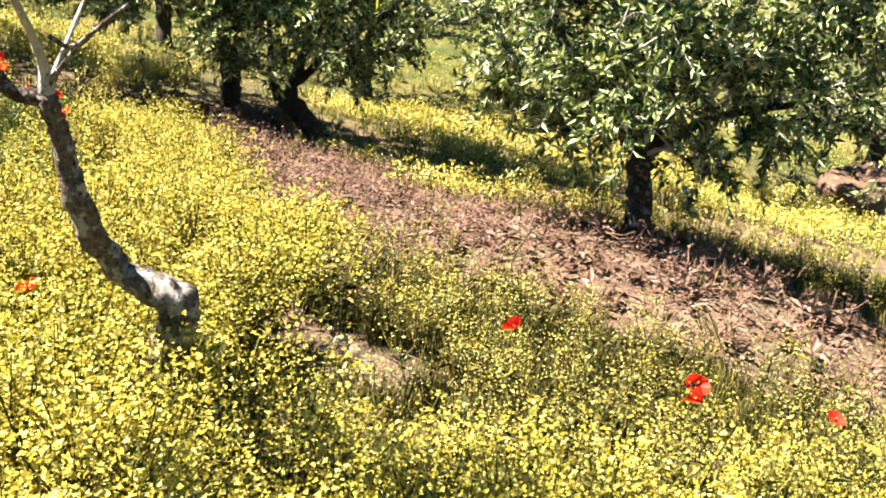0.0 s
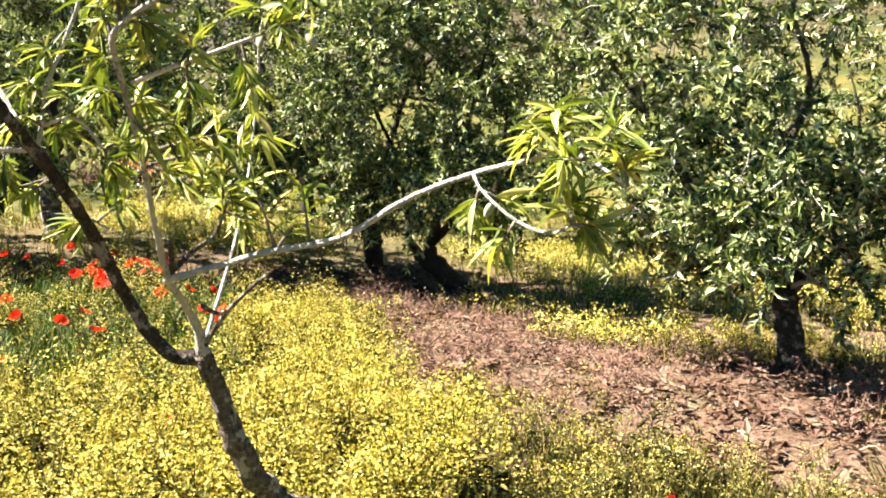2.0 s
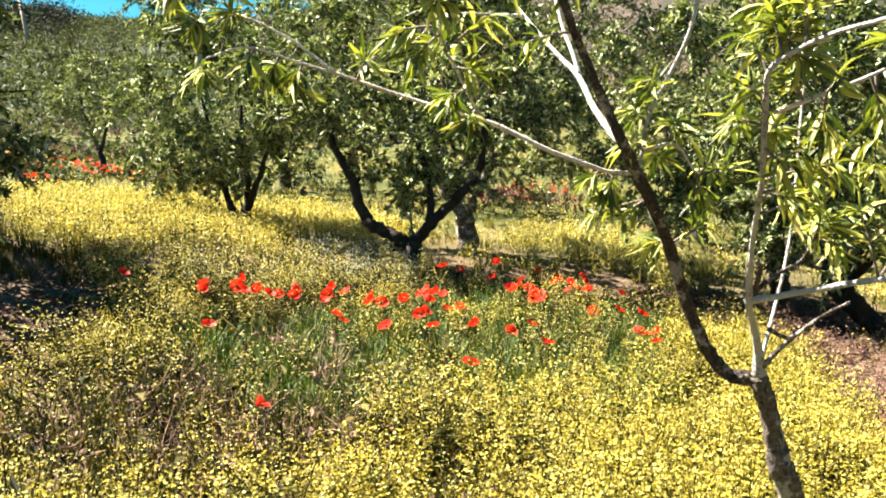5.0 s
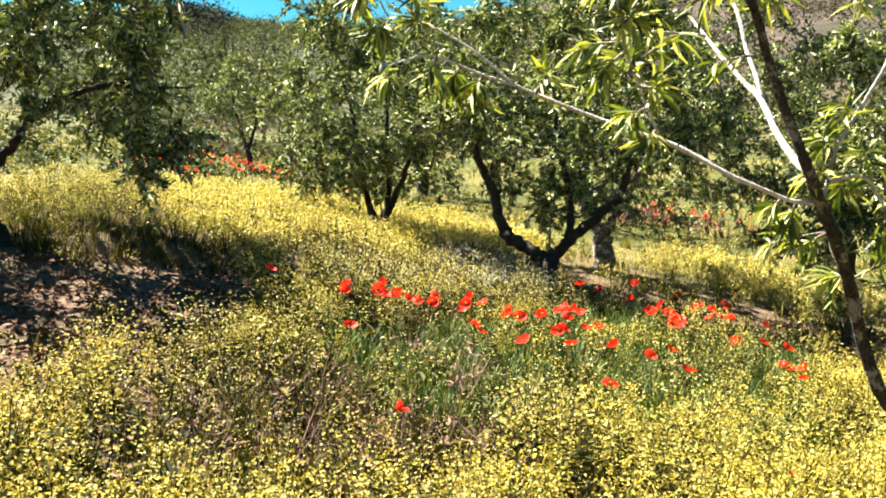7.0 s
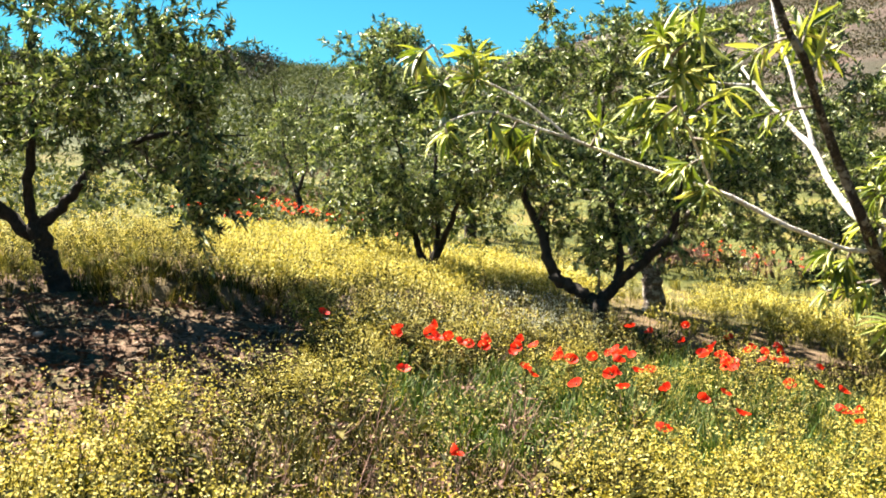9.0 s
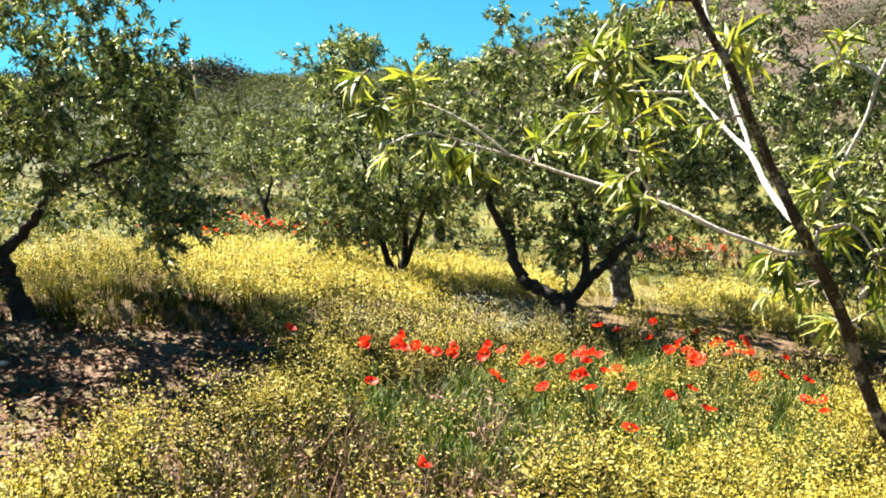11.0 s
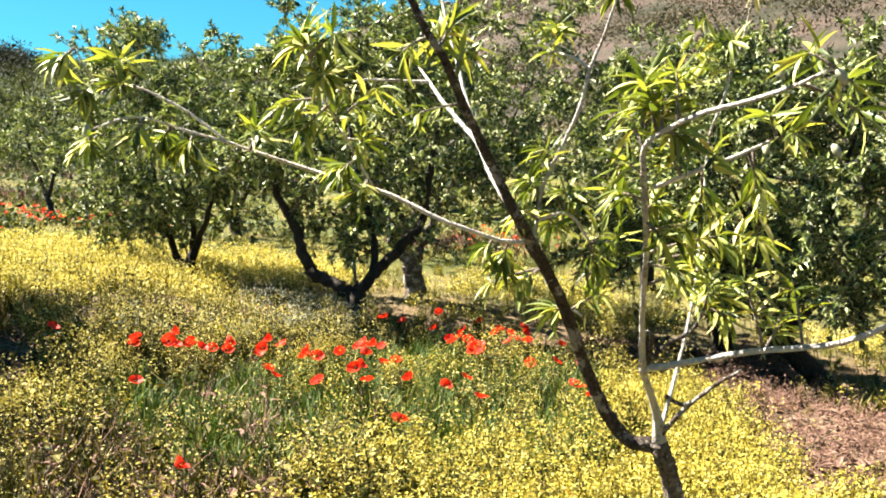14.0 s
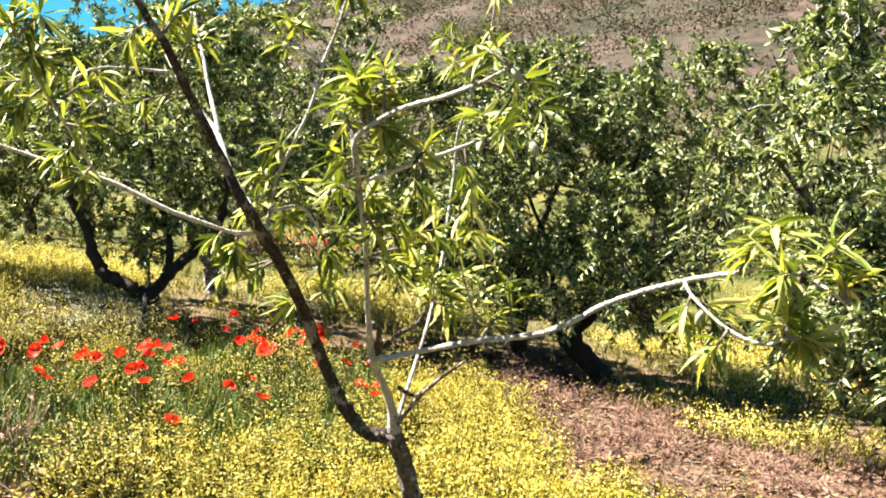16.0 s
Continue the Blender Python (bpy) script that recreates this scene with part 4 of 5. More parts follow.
leaf_tufts([(-0.559, 1.380, 1.916, 14), (-0.651, 1.450, 1.808, 9), (-0.691, 1.500, 1.750, 8), (-0.592, 1.500, 1.653, 6), (-0.620, 2.480, 2.200, 8), (-0.660, 2.520, 2.060, 5), (-0.560, 2.400, 2.310, 8), (-0.222, 1.150, 1.941, 5)])
leaf_tufts([(-0.200, 1.200, 1.922, 4), (-0.538, 1.750, 1.540, 10), (-0.477, 1.700, 1.622, 9), (-0.597, 1.830, 1.450, 6), (-0.556, 1.550, 1.676, 8), (-0.380, 1.650, 1.859, 6), (-0.200, 1.300, 1.883, 4), (-0.860, 1.800, 1.670, 6)])
leaf_tufts([(-0.845, 1.820, 1.624, 5), (-0.567, 1.820, 1.472, 6), (-0.974, 1.900, 1.444, 7), (-0.757, 1.760, 2.225, 8), (-1.199, 1.500, 2.087, 7), (-1.205, 1.200, 2.082, 8), (-0.650, 1.450, 1.914, 9), (-0.526, 1.360, 1.978, 9)])
leaf_tufts([(-0.556, 1.500, 1.760, 8), (-0.519, 1.550, 1.724, 9), (-0.409, 1.600, 1.759, 8), (-0.339, 1.600, 1.865, 8), (-0.504, 1.650, 1.649, 9), (-0.455, 1.720, 1.544, 8), (-0.730, 2.500, 2.230, 8), (-0.700, 2.520, 2.150, 6)])
leaf_tufts([(-0.581, 1.600, 1.575, 7), (-0.886, 1.750, 1.754, 7), (-0.945, 1.750, 1.811, 6), (-1.086, 1.750, 1.527, 6), (-0.496, 1.500, 1.795, 6), (-0.976, 1.750, 1.699, 6), (-1.121, 1.550, 2.127, 6), (-0.935, 1.800, 1.670, 8)])
leaf_tufts([(-0.972, 1.780, 1.741, 8), (-0.848, 1.850, 1.568, 8), (-0.757, 1.750, 1.630, 9), (-0.530, 1.400, 1.860, 8), (-0.553, 1.700, 1.569, 9), (-0.426, 1.700, 1.647, 8), (-0.610, 1.520, 1.725, 8), (-0.849, 1.900, 1.492, 8)])
leaf_tufts([(-0.509, 1.800, 1.456, 8), (-1.262, 1.420, 1.874, 9), (-1.393, 1.300, 1.961, 9), (-1.788, 1.200, 2.075, 9), (-1.517, 1.360, 1.906, 7), (-1.157, 1.500, 1.940, 5), (0.181, 1.400, 1.629, 10), (0.219, 1.380, 1.672, 12)])
leaf_tufts([(0.276, 1.340, 1.585, 14), (0.320, 1.320, 1.635, 12), (0.340, 1.310, 1.538, 12), (0.245, 1.330, 1.462, 16), (0.241, 1.350, 1.511, 10), (0.144, 1.390, 1.477, 6), (0.090, 1.440, 1.529, 8), (0.058, 1.460, 1.493, 6)])
leaf_tufts([(-0.353, 1.750, 1.528, 6), (-0.390, 1.800, 1.442, 7)])
hang_leaves()
almond(-0.935, 1.790, 2.098)
almond(-0.920, 1.800, 2.104)
almond(0.091, 1.440, 1.494)
almond(0.211, 1.380, 1.610)
almond(-0.212, 1.150, 1.927)
almond(-0.402, 1.660, 1.840)
almond(-1.358, 1.500, 2.233)
almond(-1.816, 1.120, 1.905)
almond(-0.315, 1.200, 1.947)
almond(-0.247, 1.500, 1.822)

# ---------------------------------------------------------------- flowers and weeds
BARE = [[(-1.6, 8.4), (-0.7, 8.4), (0.3, 6.6), (1.3, 6.1), (2.1, 5.5), (2.6, 4.6), (2.9, 3.6), (2.5, 3.2), (2.0, 3.4), (1.65, 3.75), (1.25, 3.95), (0.6, 4.15), (0.05, 4.75), (-0.85, 5.3), (-1.1, 6.0)],
        [(-0.25, 3.0), (-0.15, 3.6), (0.3, 3.45), (0.15, 3.0)],
        [(4.0, 11.0), (4.6, 12.4), (5.9, 12.2), (5.9, 10.9), (5.0, 10.6)],
        [(-9.0, 2.2), (-7.8, 3.2), (-7.1, 4.1), (-6.6, 4.9), (-6.1, 5.6), (-5.9, 5.2), (-5.75, 4.7), (-5.0, 3.9), (-4.45, 3.0), (-4.3, 2.2), (-4.5, 1.4), (-9.0, 0.0)],
        [(-3.3, 9.3), (-1.6, 10.9), (-0.9, 9.0), (-1.9, 7.9), (-2.8, 7.8)]]
LUSH = [(-4.7, 3.6), (-3.9, 6.9), (-2.4, 7.2), (-1.7, 5.2), (-2.2, 3.9), (-3.2, 3.3)]
DRIFT = [(-8.6, 5.2), (-6.95, 4.6), (-5.95, 6.2), (-6.9, 8.4), (-9.2, 12.4), (-14.0, 11.5), (-14.5, 7.5), (-10.5, 6.4)]
UPPER_DRIFT = [(-21.5, 8.8), (-16.2, 8.4), (-14.8, 11.8), (-17.5, 14.2)]
VERGE = [(-0.3, 2.1), (0.1, 4.4), (0.8, 4.15), (1.4, 3.85), (2.2, 3.3), (2.9, 3.2), (3.0, 2.8), (1.2, 2.2)]
DRIFTS = [[(-0.3, 10.0), (-1.4, 11.6), (2.2, 12.7), (3.9, 11.4), (5.2, 10.2), (3.6, 9.2), (2.1, 9.1), (0.9, 9.3)],
          [(-5.2, 10.3), (-3.0, 9.7), (-2.6, 11.5), (-5.6, 12.5)], [(0.05, 6.9), (0.1, 7.8), (0.85, 7.6), (0.8, 6.95)], [(3.5, 9.0), (3.4, 10.9), (5.0, 10.9), (5.0, 8.8)], [(-7.4, 9.0), (-6.2, 8.4), (-6.4, 10.4), (-8.6, 11.6)]]
DULL = [(-3.9, 2.4), (-4.0, 4.1), (-3.7, 4.5), (-3.0, 4.3), (-2.5, 3.6), (-2.25, 3.0), (-2.2, 2.4), (-2.4, 1.8), (-3.0, 1.4), (-3.5, 1.5), (-3.8, 1.9)]


def bare_at(x, y):
    x, y = x + 0.12 * np.sin(y * 7.1 + 2 * np.sin(x * 3.3)) + 0.06 * np.sin(y * 23), y + 0.12 * np.sin(x * 8.3 + 1) + 0.06 * np.sin(x * 19)
    hit = np.zeros(np.shape(x), bool)
    for poly in BARE:
        hit |= inside(poly, x, y)
    return hit


def stand_at(x, y):
    """Where the tall flowers stand: in front of and beside the bare strip."""
    front = np.interp(x, [-0.5, 0.3, 1.2, 1.8, 3.0], [2.3, 2.25, 2.5, 2.75, 3.1])
    edge = np.interp(y, [2.2, 2.8, 3.1, 3.9, 4.7, 5.9, 7.5], [-0.45, -0.4, -0.15, -0.22, -0.7, -1.1, -1.9])
    return (y < front) | (x < edge)


def clear_of_trunks(x, y, far=0.4):
    ok = np.ones(np.shape(x), bool)
    for bx, by in TRUNKS:
        ok &= np.hypot(x - bx - 0.1, y - by + 0.2) > far
    return ok


def scatter(rng, count, low, high, bearing):
    """Random places in a ring sector round the middle of the walk."""
    r = np.sqrt(rng.uniform(low**2, high**2, count))
    b = np.radians(rng.uniform(*bearing, count))
    return -np.sin(b) * r - 0.05, np.cos(b) * r - 0.6


def clumps(rng, count, each, wide, low, high, bearing):
    """Places in loose clumps, with gaps between them."""
    cx, cy = scatter(rng, count, low, high, bearing)
    x = np.repeat(cx, each) + rng.normal(size=count * each) * wide
    y = np.repeat(cy, each) + rng.normal(size=count * each) * wide
    keep = np.hypot(x, y + 0.6) > 1.35
    return x[keep], y[keep]


def upright(rng, n, lean):
    """Turns that stand templates up, spun at random and leaning a little."""
    up = unit(np.stack([rng.normal(size=n) * lean, rng.normal(size=n) * lean, np.ones(n)], -1))
    a = rng.uniform(0, 2 * np.pi, n)
    ahead = np.stack([np.cos(a), np.sin(a), 0 * a], -1)
    side = unit(np.cross(up, ahead))
    return np.stack([np.cross(side, up), side, up], -1)


def flower_tris(rng, centre, size):
    """Four petals round a middle, slightly cupped, facing roughly up."""
    up = unit(rng.normal(size=3) * 0.55 + [0, 0, 1])
    a = unit(np.cross(up, rng.normal(size=3)))
    b = np.cross(up, a)
    v, t = [centre - 0.1 * size * up], []
    for q in range(4):
        c, s = math.cos(q * math.pi / 2), math.sin(q * math.pi / 2)
        d, e = a * c + b * s, b * c - a * s
        n = len(v)
        v += [centre + size * (0.92 * d + 0.42 * e + 0.2 * up), centre + size * (0.92 * d - 0.42 * e + 0.2 * up)]
        t += [[0, n + 1, n]]
    return np.array(v), np.array(t)


def speck(rng, centre, size):
    """A bud or half-open flower: two cupped lobes."""
    up = unit(rng.normal(size=3) * 0.7 + [0, 0, 1])
    a = unit(np.cross(up, rng.normal(size=3)))
    b = np.cross(up, a)
    v = [centre + size * (a + 0.35 * up), centre + size * 0.75 * b, centre + size * (0.35 * up - a), centre - size * 0.75 * b]
    return np.array(v), np.array([[0, 1, 3], [1, 2, 3]])


def weed(seed, height, branches, blooms, bloom, leafs=8, full=0.4):
    """A branching wild mustard: thin stems, small leaves and heads of four-petalled flowers. Slots: stem, petal."""
    k = np.random.default_rng(seed)
    pile = Pile()
    bow = k.normal(size=2) * 0.06
    u = np.linspace(0, 1, 4)
    main = np.stack([bow[0] * u**2, bow[1] * u**2, height * u], -1)
    pile.add(*tube(np.c_[main, np.linspace(0.0035, 0.0015, 4)], 3, caps=False), 0)
    tips = [main[-1]]
    for _ in range(branches):
        s = main[1] * (w := k.uniform(0.0, 0.8)) + main[2] * (1 - w)
        a, out = k.uniform(0, 6.3), k.uniform(0.05, 0.14)
        tip = np.array([s[0] + math.cos(a) * out, s[1] + math.sin(a) * out, height * k.uniform(0.78, 1.05)])
        mid = (s + tip) / 2 + [math.cos(a) * 0.02, math.sin(a) * 0.02, -0.01]
        pile.add(*tube(np.c_[np.stack([s, mid, tip]), [0.0022, 0.0018, 0.0012]], 3, caps=False), 0)
        tips.append(tip)
    for tip in tips:
        for _ in range(blooms):
            spot = tip + np.array([*(k.normal(size=2) * 0.021), 0.012 - 0.17 * k.random() ** 1.4])
            make = flower_tris if k.random() < full else speck
            pile.add(*make(k, spot, bloom * k.uniform(0.65, 1.2)), 1)
    n = leafs
    a = k.uniform(0, 6.3, n)
    z = height * k.uniform(0.05, 0.7, n)
    way = np.stack([np.cos(a), np.sin(a), k.uniform(-0.1, 0.7, n)], -1)
    size = k.uniform(0.04, 0.09, n)
    pile.spread(*SMALL_LEAF, 0, frames_along(way, np.tile([0, 0, 1.0], (n, 1))), np.stack([0 * a, 0 * a, z], -1), np.stack([size, size * 0.4, size], -1))
    return pile.arrays()


def tuft(seed, blades, height, wide):
    """A tuft of bending grass blades."""
    k = np.random.default_rng(seed)
    pile = Pile()
    for _ in range(blades):
        a, h, out = k.uniform(0, 6.3), height * k.uniform(0.5, 1.1), k.uniform(0.02, 0.12)
        d, e = np.array([math.cos(a), math.sin(a), 0]), np.array([-math.sin(a), math.cos(a), 0]) * wide
        s = np.array([*(k.normal(size=2) * 0.03), -0.01])
        m, tip = s + d * out * 0.35 + [0, 0, h * 0.62], s + d * out + [0, 0, h * k.uniform(0.8, 1.0)]
        pile.add(np.array([s - e, s + e, m + e * 0.8, m - e * 0.8, tip]), [[0, 1, 2], [0, 2, 3], [3, 2, 4]], 0)
    return pile.arrays()


def sow(name, templates, mats, x, y, rng, size, lean, label, category, sink=0.0):
    """Plants that nobody could count, standing on the ground, in one mesh."""
    pile = Pile()
    pick = rng.integers(len(templates), size=len(x))
    for n, (v, t, m) in enumerate(templates):
        mine = pick == n
        count = int(mine.sum())
        s = rng.uniform(*size, count)
        places = np.stack([x[mine], y[mine], ground_z(x[mine], y[mine]) - sink], -1)
        pile.spread(v, t, m, upright(rng, count, lean), places, np.stack([s * rng.uniform(0.85, 1.3, count), s * rng.uniform(0.85, 1.3, count), s], -1))
    return tagged(new(name, pile.mesh(name, mats)), label, category, "", "stuff")


field_rng = np.random.default_rng(2024)
near_weeds = [weed(100 + i, 0.40, 7, 23, 0.0067, 8, 0.25) for i in range(8)]
low_kinds = [weed(130 + i, 0.40, 3, 8, 0.0095, 6, 0.2) for i in range(6)]
thin_weeds = [weed(120 + i, 0.40, 5, 9, 0.0072, 8, 0.3) for i in range(6)]


def far_weed(seed):
    """A flowering weed further off: a stem, two leaves and a loose head."""
    k = np.random.default_rng(seed)
    pile = Pile()
    pile.add(*tube([(0, 0, 0, 0.006), (*(k.normal(size=2) * 0.03), 0.36, 0.004)], 3, caps=False), 0)
    for _ in range(18):
        spot = np.array([*(k.normal(size=2) * 0.08), 0.37 - 0.27 * k.random() ** 1.4])
        pile.add(*speck(k, spot, 0.0205 * k.uniform(0.7, 1.2)), 1)
    return pile.arrays()


far_weeds = [far_weed(140 + i) for i in range(8)]

# bright yellow stand round the young tree and along the foot of the slope
x, y = clumps(field_rng, 900, 9, 0.13, 1.6, 7.6, (-40, 72))
bright = np.clip(patchy(x, y, 0.9, 3) * 2.2 - 0.35, 0.06, 1)
bright = bright * np.interp(x, [-3.2, -1.6], [0.2, 0.75])
bright = np.where((np.abs(x) < 0.75) & (y < 2.3), np.maximum(bright, 0.85), bright)
bright = np.where(inside(LUSH, x, y), 0.05, bright)
bright = np.where(inside(DULL, x, y), 0.02, bright)
bright = np.where(stand_at(x, y), bright, 0.0)
bright = np.where(bare_at(x, y), 0.0, bright)
keep = field_rng.random(len(x)) < bright
sow("yellow_flowers", near_weeds, [BLOOM_STEM, YELLOW], x[keep], y[keep], field_rng, (0.75, 1.2), 0.12, "dense yellow wild mustard in full bloom", "flowers")

# paler, thinner flowers in the duller and lusher stretches
x, y = scatter(field_rng, 12500, 1.5, 8.5, (-40, 76))
dull = np.where(inside(DULL, x, y), 0.07, np.where(inside(LUSH, x, y), 0.06, np.where(x < -2.4, 0.34, 0.07)))
dull = dull * (0.45 + 1.1 * patchy(x, y, 0.9, 17))
dull = np.where(stand_at(x, y), dull, 0.0)
dull = np.where(bare_at(x, y), 0.003, dull)
keep = field_rng.random(len(x)) < dull
sow("cream_flowers", thin_weeds, [STEM, CREAM], x[keep], y[keep], field_rng, (0.7, 1.2), 0.16, "thin pale cream wildflowers among green stems", "flowers")

# yellow drifts between the trees further off
x, y = scatter(field_rng, 8800, 7.0, 23, (-38, 66))
r = np.hypot(x, y)
drift = np.clip(patchy(x, y, 4.5, 9) * 2.4 - 0.5, 0.12, 1)
drift = np.where(inside(DRIFT, x, y), np.maximum(drift, 0.9), drift)
drift = np.where(r > 15.5, drift * 0.25, drift)
drift = np.where(inside(UPPER_DRIFT, x, y), 0.9, drift)
drift = np.where(bare_at(x, y), 0.0, drift)
keep = (field_rng.random(len(x)) < drift) & clear_of_trunks(x, y, 0.35)
sow("yellow_drifts", far_weeds, [FAR_GREEN, LIT_YELLOW], x[keep], y[keep], field_rng, (0.32, 0.65), 0.2, "drifts of yellow flowers between the orchard rows", "flowers")

# solid yellow strips beyond the bare earth
x, y = scatter(field_rng, 20000, 7.3, 14.5, (-36, 52))
strip = np.zeros(len(x), bool)
for poly in [*DRIFTS, DRIFT]:
    strip |= inside(poly, x, y)
keep = strip & clear_of_trunks(x, y, 0.3) & ~bare_at(x, y) & (patchy(x, y, 1.3, 14) > 0.3)
sow("yellow_strips", far_weeds, [FAR_GREEN, LIT_YELLOW], x[keep], y[keep], field_rng, (0.35, 0.7), 0.2, "solid strips of yellow flowers beyond the bare earth", "flowers")

# grass and weeds
blades = [tuft(200 + i, 14, 0.26, 0.0035) for i in range(8)]
x, y = scatter(field_rng, 13500, 1.4, 9.0, (-42, 76))
green = np.where(inside(LUSH, x, y) | inside(DULL, x, y), 1.0, 0.5)
green = np.where(stand_at(x, y) | (y > 8), green, 0.0)
green = np.where(bare_at(x, y), 0.006, green)
keep = (field_rng.random(len(x)) < green) & clear_of_trunks(x, y, 0.25)
lush = inside(LUSH, x, y) & keep
sow("lush_grass", blades, [LUSH_GRASS], x[lush], y[lush], field_rng, (0.75, 1.35), 0.25, "lush green grass among the poppies", "grass")
keep &= ~lush
sow("grass", blades, [GRASS], x[keep], y[keep], field_rng, (0.5, 1.15), 0.3, "rough green grass and weeds under the flowers", "grass")
x, y = clumps(field_rng, 650, 7, 0.11, 2.6, 8.5, (-40, 12))
keep = ~stand_at(x, y) & clear_of_trunks(x, y, 0.3) & (field_rng.random(len(x)) < np.where(bare_at(x, y), 0.01, 0.85))
sow("low_weeds", blades, [GRASS], x[keep], y[keep], field_rng, (0.3, 0.75), 0.25, "low green weeds beside the bare strip", "weeds")
x, y = clumps(field_rng, 260, 5, 0.10, 2.6, 8.0, (-40, 12))
keep = ~stand_at(x, y) & ~bare_at(x, y) & clear_of_trunks(x, y, 0.6)
sow("low_flowers", low_kinds, [STEM, YELLOW], x[keep], y[keep], field_rng, (0.35, 0.7), 0.2, "low sparse yellow flowers beside the bare strip", "flowers")
x, y = field_rng.uniform(-0.4, 3.0, 4200), field_rng.uniform(2.1, 4.5, 4200)
pick = inside(VERGE, x, y) & ~bare_at(x, y) & (patchy(x, y, 0.5, 31) > 0.22)
sow("verge_weeds", blades, [GRASS], x[pick], y[pick], field_rng, (0.35, 0.85), 0.3, "dense green weeds along the edge of bare earth", "weeds")
pick &= field_rng.random(len(x)) < 0.17
sow("verge_flowers", thin_weeds, [STEM, CREAM], x[pick], y[pick] + 0.03, field_rng, (0.4, 0.85), 0.2, "small pale yellow flowers along the edge of bare earth", "flowers")
x, y = field_rng.uniform(-11.0, -6.2, 3600), field_rng.uniform(2.2, 7.5, 3600)
keep = ~bare_at(x, y) & (x < -6.2 - 0.8 * (6.3 - y)) & clear_of_trunks(x, y, 0.3)
keep &= field_rng.random(len(x)) < np.where(inside(DRIFT, x, y), 0.4, 1.0)
sow("slope_weeds", blades, [FAR_GREEN], x[keep], y[keep], field_rng, (0.3, 0.8), 0.3, "low olive-green weeds on the slope above bare earth", "weeds")
keep &= field_rng.random(len(x)) < np.where(inside(DRIFT, x, y), 0.9, 0.22)
sow("slope_flowers", low_kinds, [STEM, LIT_YELLOW], x[keep], y[keep] + 0.05, field_rng, (0.4, 0.85), 0.2, "low yellow flowers on the slope above bare earth", "flowers")
# dark grass on the added bank, to deepen the strip of tree shade
along, across = field_rng.uniform(-1.0, 2.6, 300), field_rng.uniform(-0.02, 0.32, 300)
sow("bank_weeds", blades, [GRASS], -6.85 + 0.557 * along - 0.83 * across, 4.45 + 0.83 * along + 0.557 * across, field_rng, (0.35, 0.8), 0.35, "rough grass along the added bank, darkening its shade strip", "weeds")
wide_blades = [tuft(220 + i, 9, 0.3, 0.009) for i in range(6)]
x, y = scatter(field_rng, 9500, 8.0, 24, (-40, 66))
keep = (field_rng.random(len(x)) < np.where(inside(DRIFT, x, y), 0.3, 0.7) * np.interp(np.hypot(x, y), [13, 17], [1.0, 0.35])) & ~bare_at(x, y) & clear_of_trunks(x, y, 0.3)
sow("far_grass", wide_blades, [FAR_GREEN], x[keep], y[keep], field_rng, (0.3, 0.75), 0.35, "grass and weeds between the further trees", "grass")

pale = np.array([field_rng.normal(-5.3, 0.25, 42), field_rng.normal(7.2, 0.22, 42)])
edge = field_rng.random(60)
pale = np.concatenate([pale, [-5.25 + 0.75 * edge + field_rng.normal(size=60) * 0.12, 4.5 + 2.2 * edge + field_rng.normal(size=60) * 0.15]], 1)
sow("whitish_flowers", thin_weeds, [STEM, WHITISH], pale[0], pale[1], field_rng, (0.6, 1.0), 0.2, "pale whitish flowers beside poppies and a forked tree", "flowers")

# ---------------------------------------------------------------- poppies
def make_poppy(seed, open_wide):
    """One corn poppy: hairy thin stem, four crumpled petals and a dark heart."""
    k = np.random.default_rng(seed)
    root = tagged(new("poppy"), "red corn poppy in bloom on a thin green stem", "flower", "poppies in the grass")
    high = 0.48
    u = np.linspace(0, 1, 7)
    bow = k.normal(size=2) * 0.04
    line = np.stack([bow[0] * u**2, bow[1] * u**2, high * u - 0.01], -1)
    pile = Pile()
    pile.add(*tube(np.c_[line, np.linspace(0.0025, 0.0016, 7)], 5))
    part("stem", pile.mesh("stem", [STEM], True), root)
    head = line[-1]
    nod = np.array(Euler((radians(k.uniform(25, 60)), 0, k.uniform(0, 6.3))).to_matrix())
    for q in range(4):
        a0 = q * math.pi / 2 + k.uniform(-0.15, 0.15)
        pr, pa = np.meshgrid(np.linspace(0, 1, 5), np.linspace(-0.95, 0.95, 7), indexing="ij")
        wide = pa * (0.35 + 0.65 * pr)
        size = 0.05 * (1.0 if q % 2 else 0.9)
        rr = size * pr * (1 - 0.12 * pa**2)
        cup = open_wide * size * pr**1.6 + 0.0035 * np.sin(pa * 7 + q + seed) * pr
        v = np.stack([rr * np.cos(a0 + wide), rr * np.sin(a0 + wide), cup + 0.001 * q], -1).reshape(-1, 3)
        v = v @ nod.T + head
        i, j = np.meshgrid(np.arange(4), np.arange(6), indexing="ij")
        quads = np.stack([i * 7 + j, (i + 1) * 7 + j, (i + 1) * 7 + j + 1, i * 7 + j + 1], -1).reshape(-1, 4)
        part("petal", to_mesh("petal", v, quads, [RED], None, True), root)
    heart = Pile()
    core = np.array([[0, 0, 0, 0.004], [0, 0, 0.006, 0.008], [0, 0, 0.013, 0.0075], [0, 0, 0.016, 0.002]])
    core[:, :3] = core[:, :3] @ nod.T + head
    heart.add(*tube(core, 8))
    part("heart", heart.mesh("heart", [POPPY_HEART], True), root, "black poppy heart")
    return root


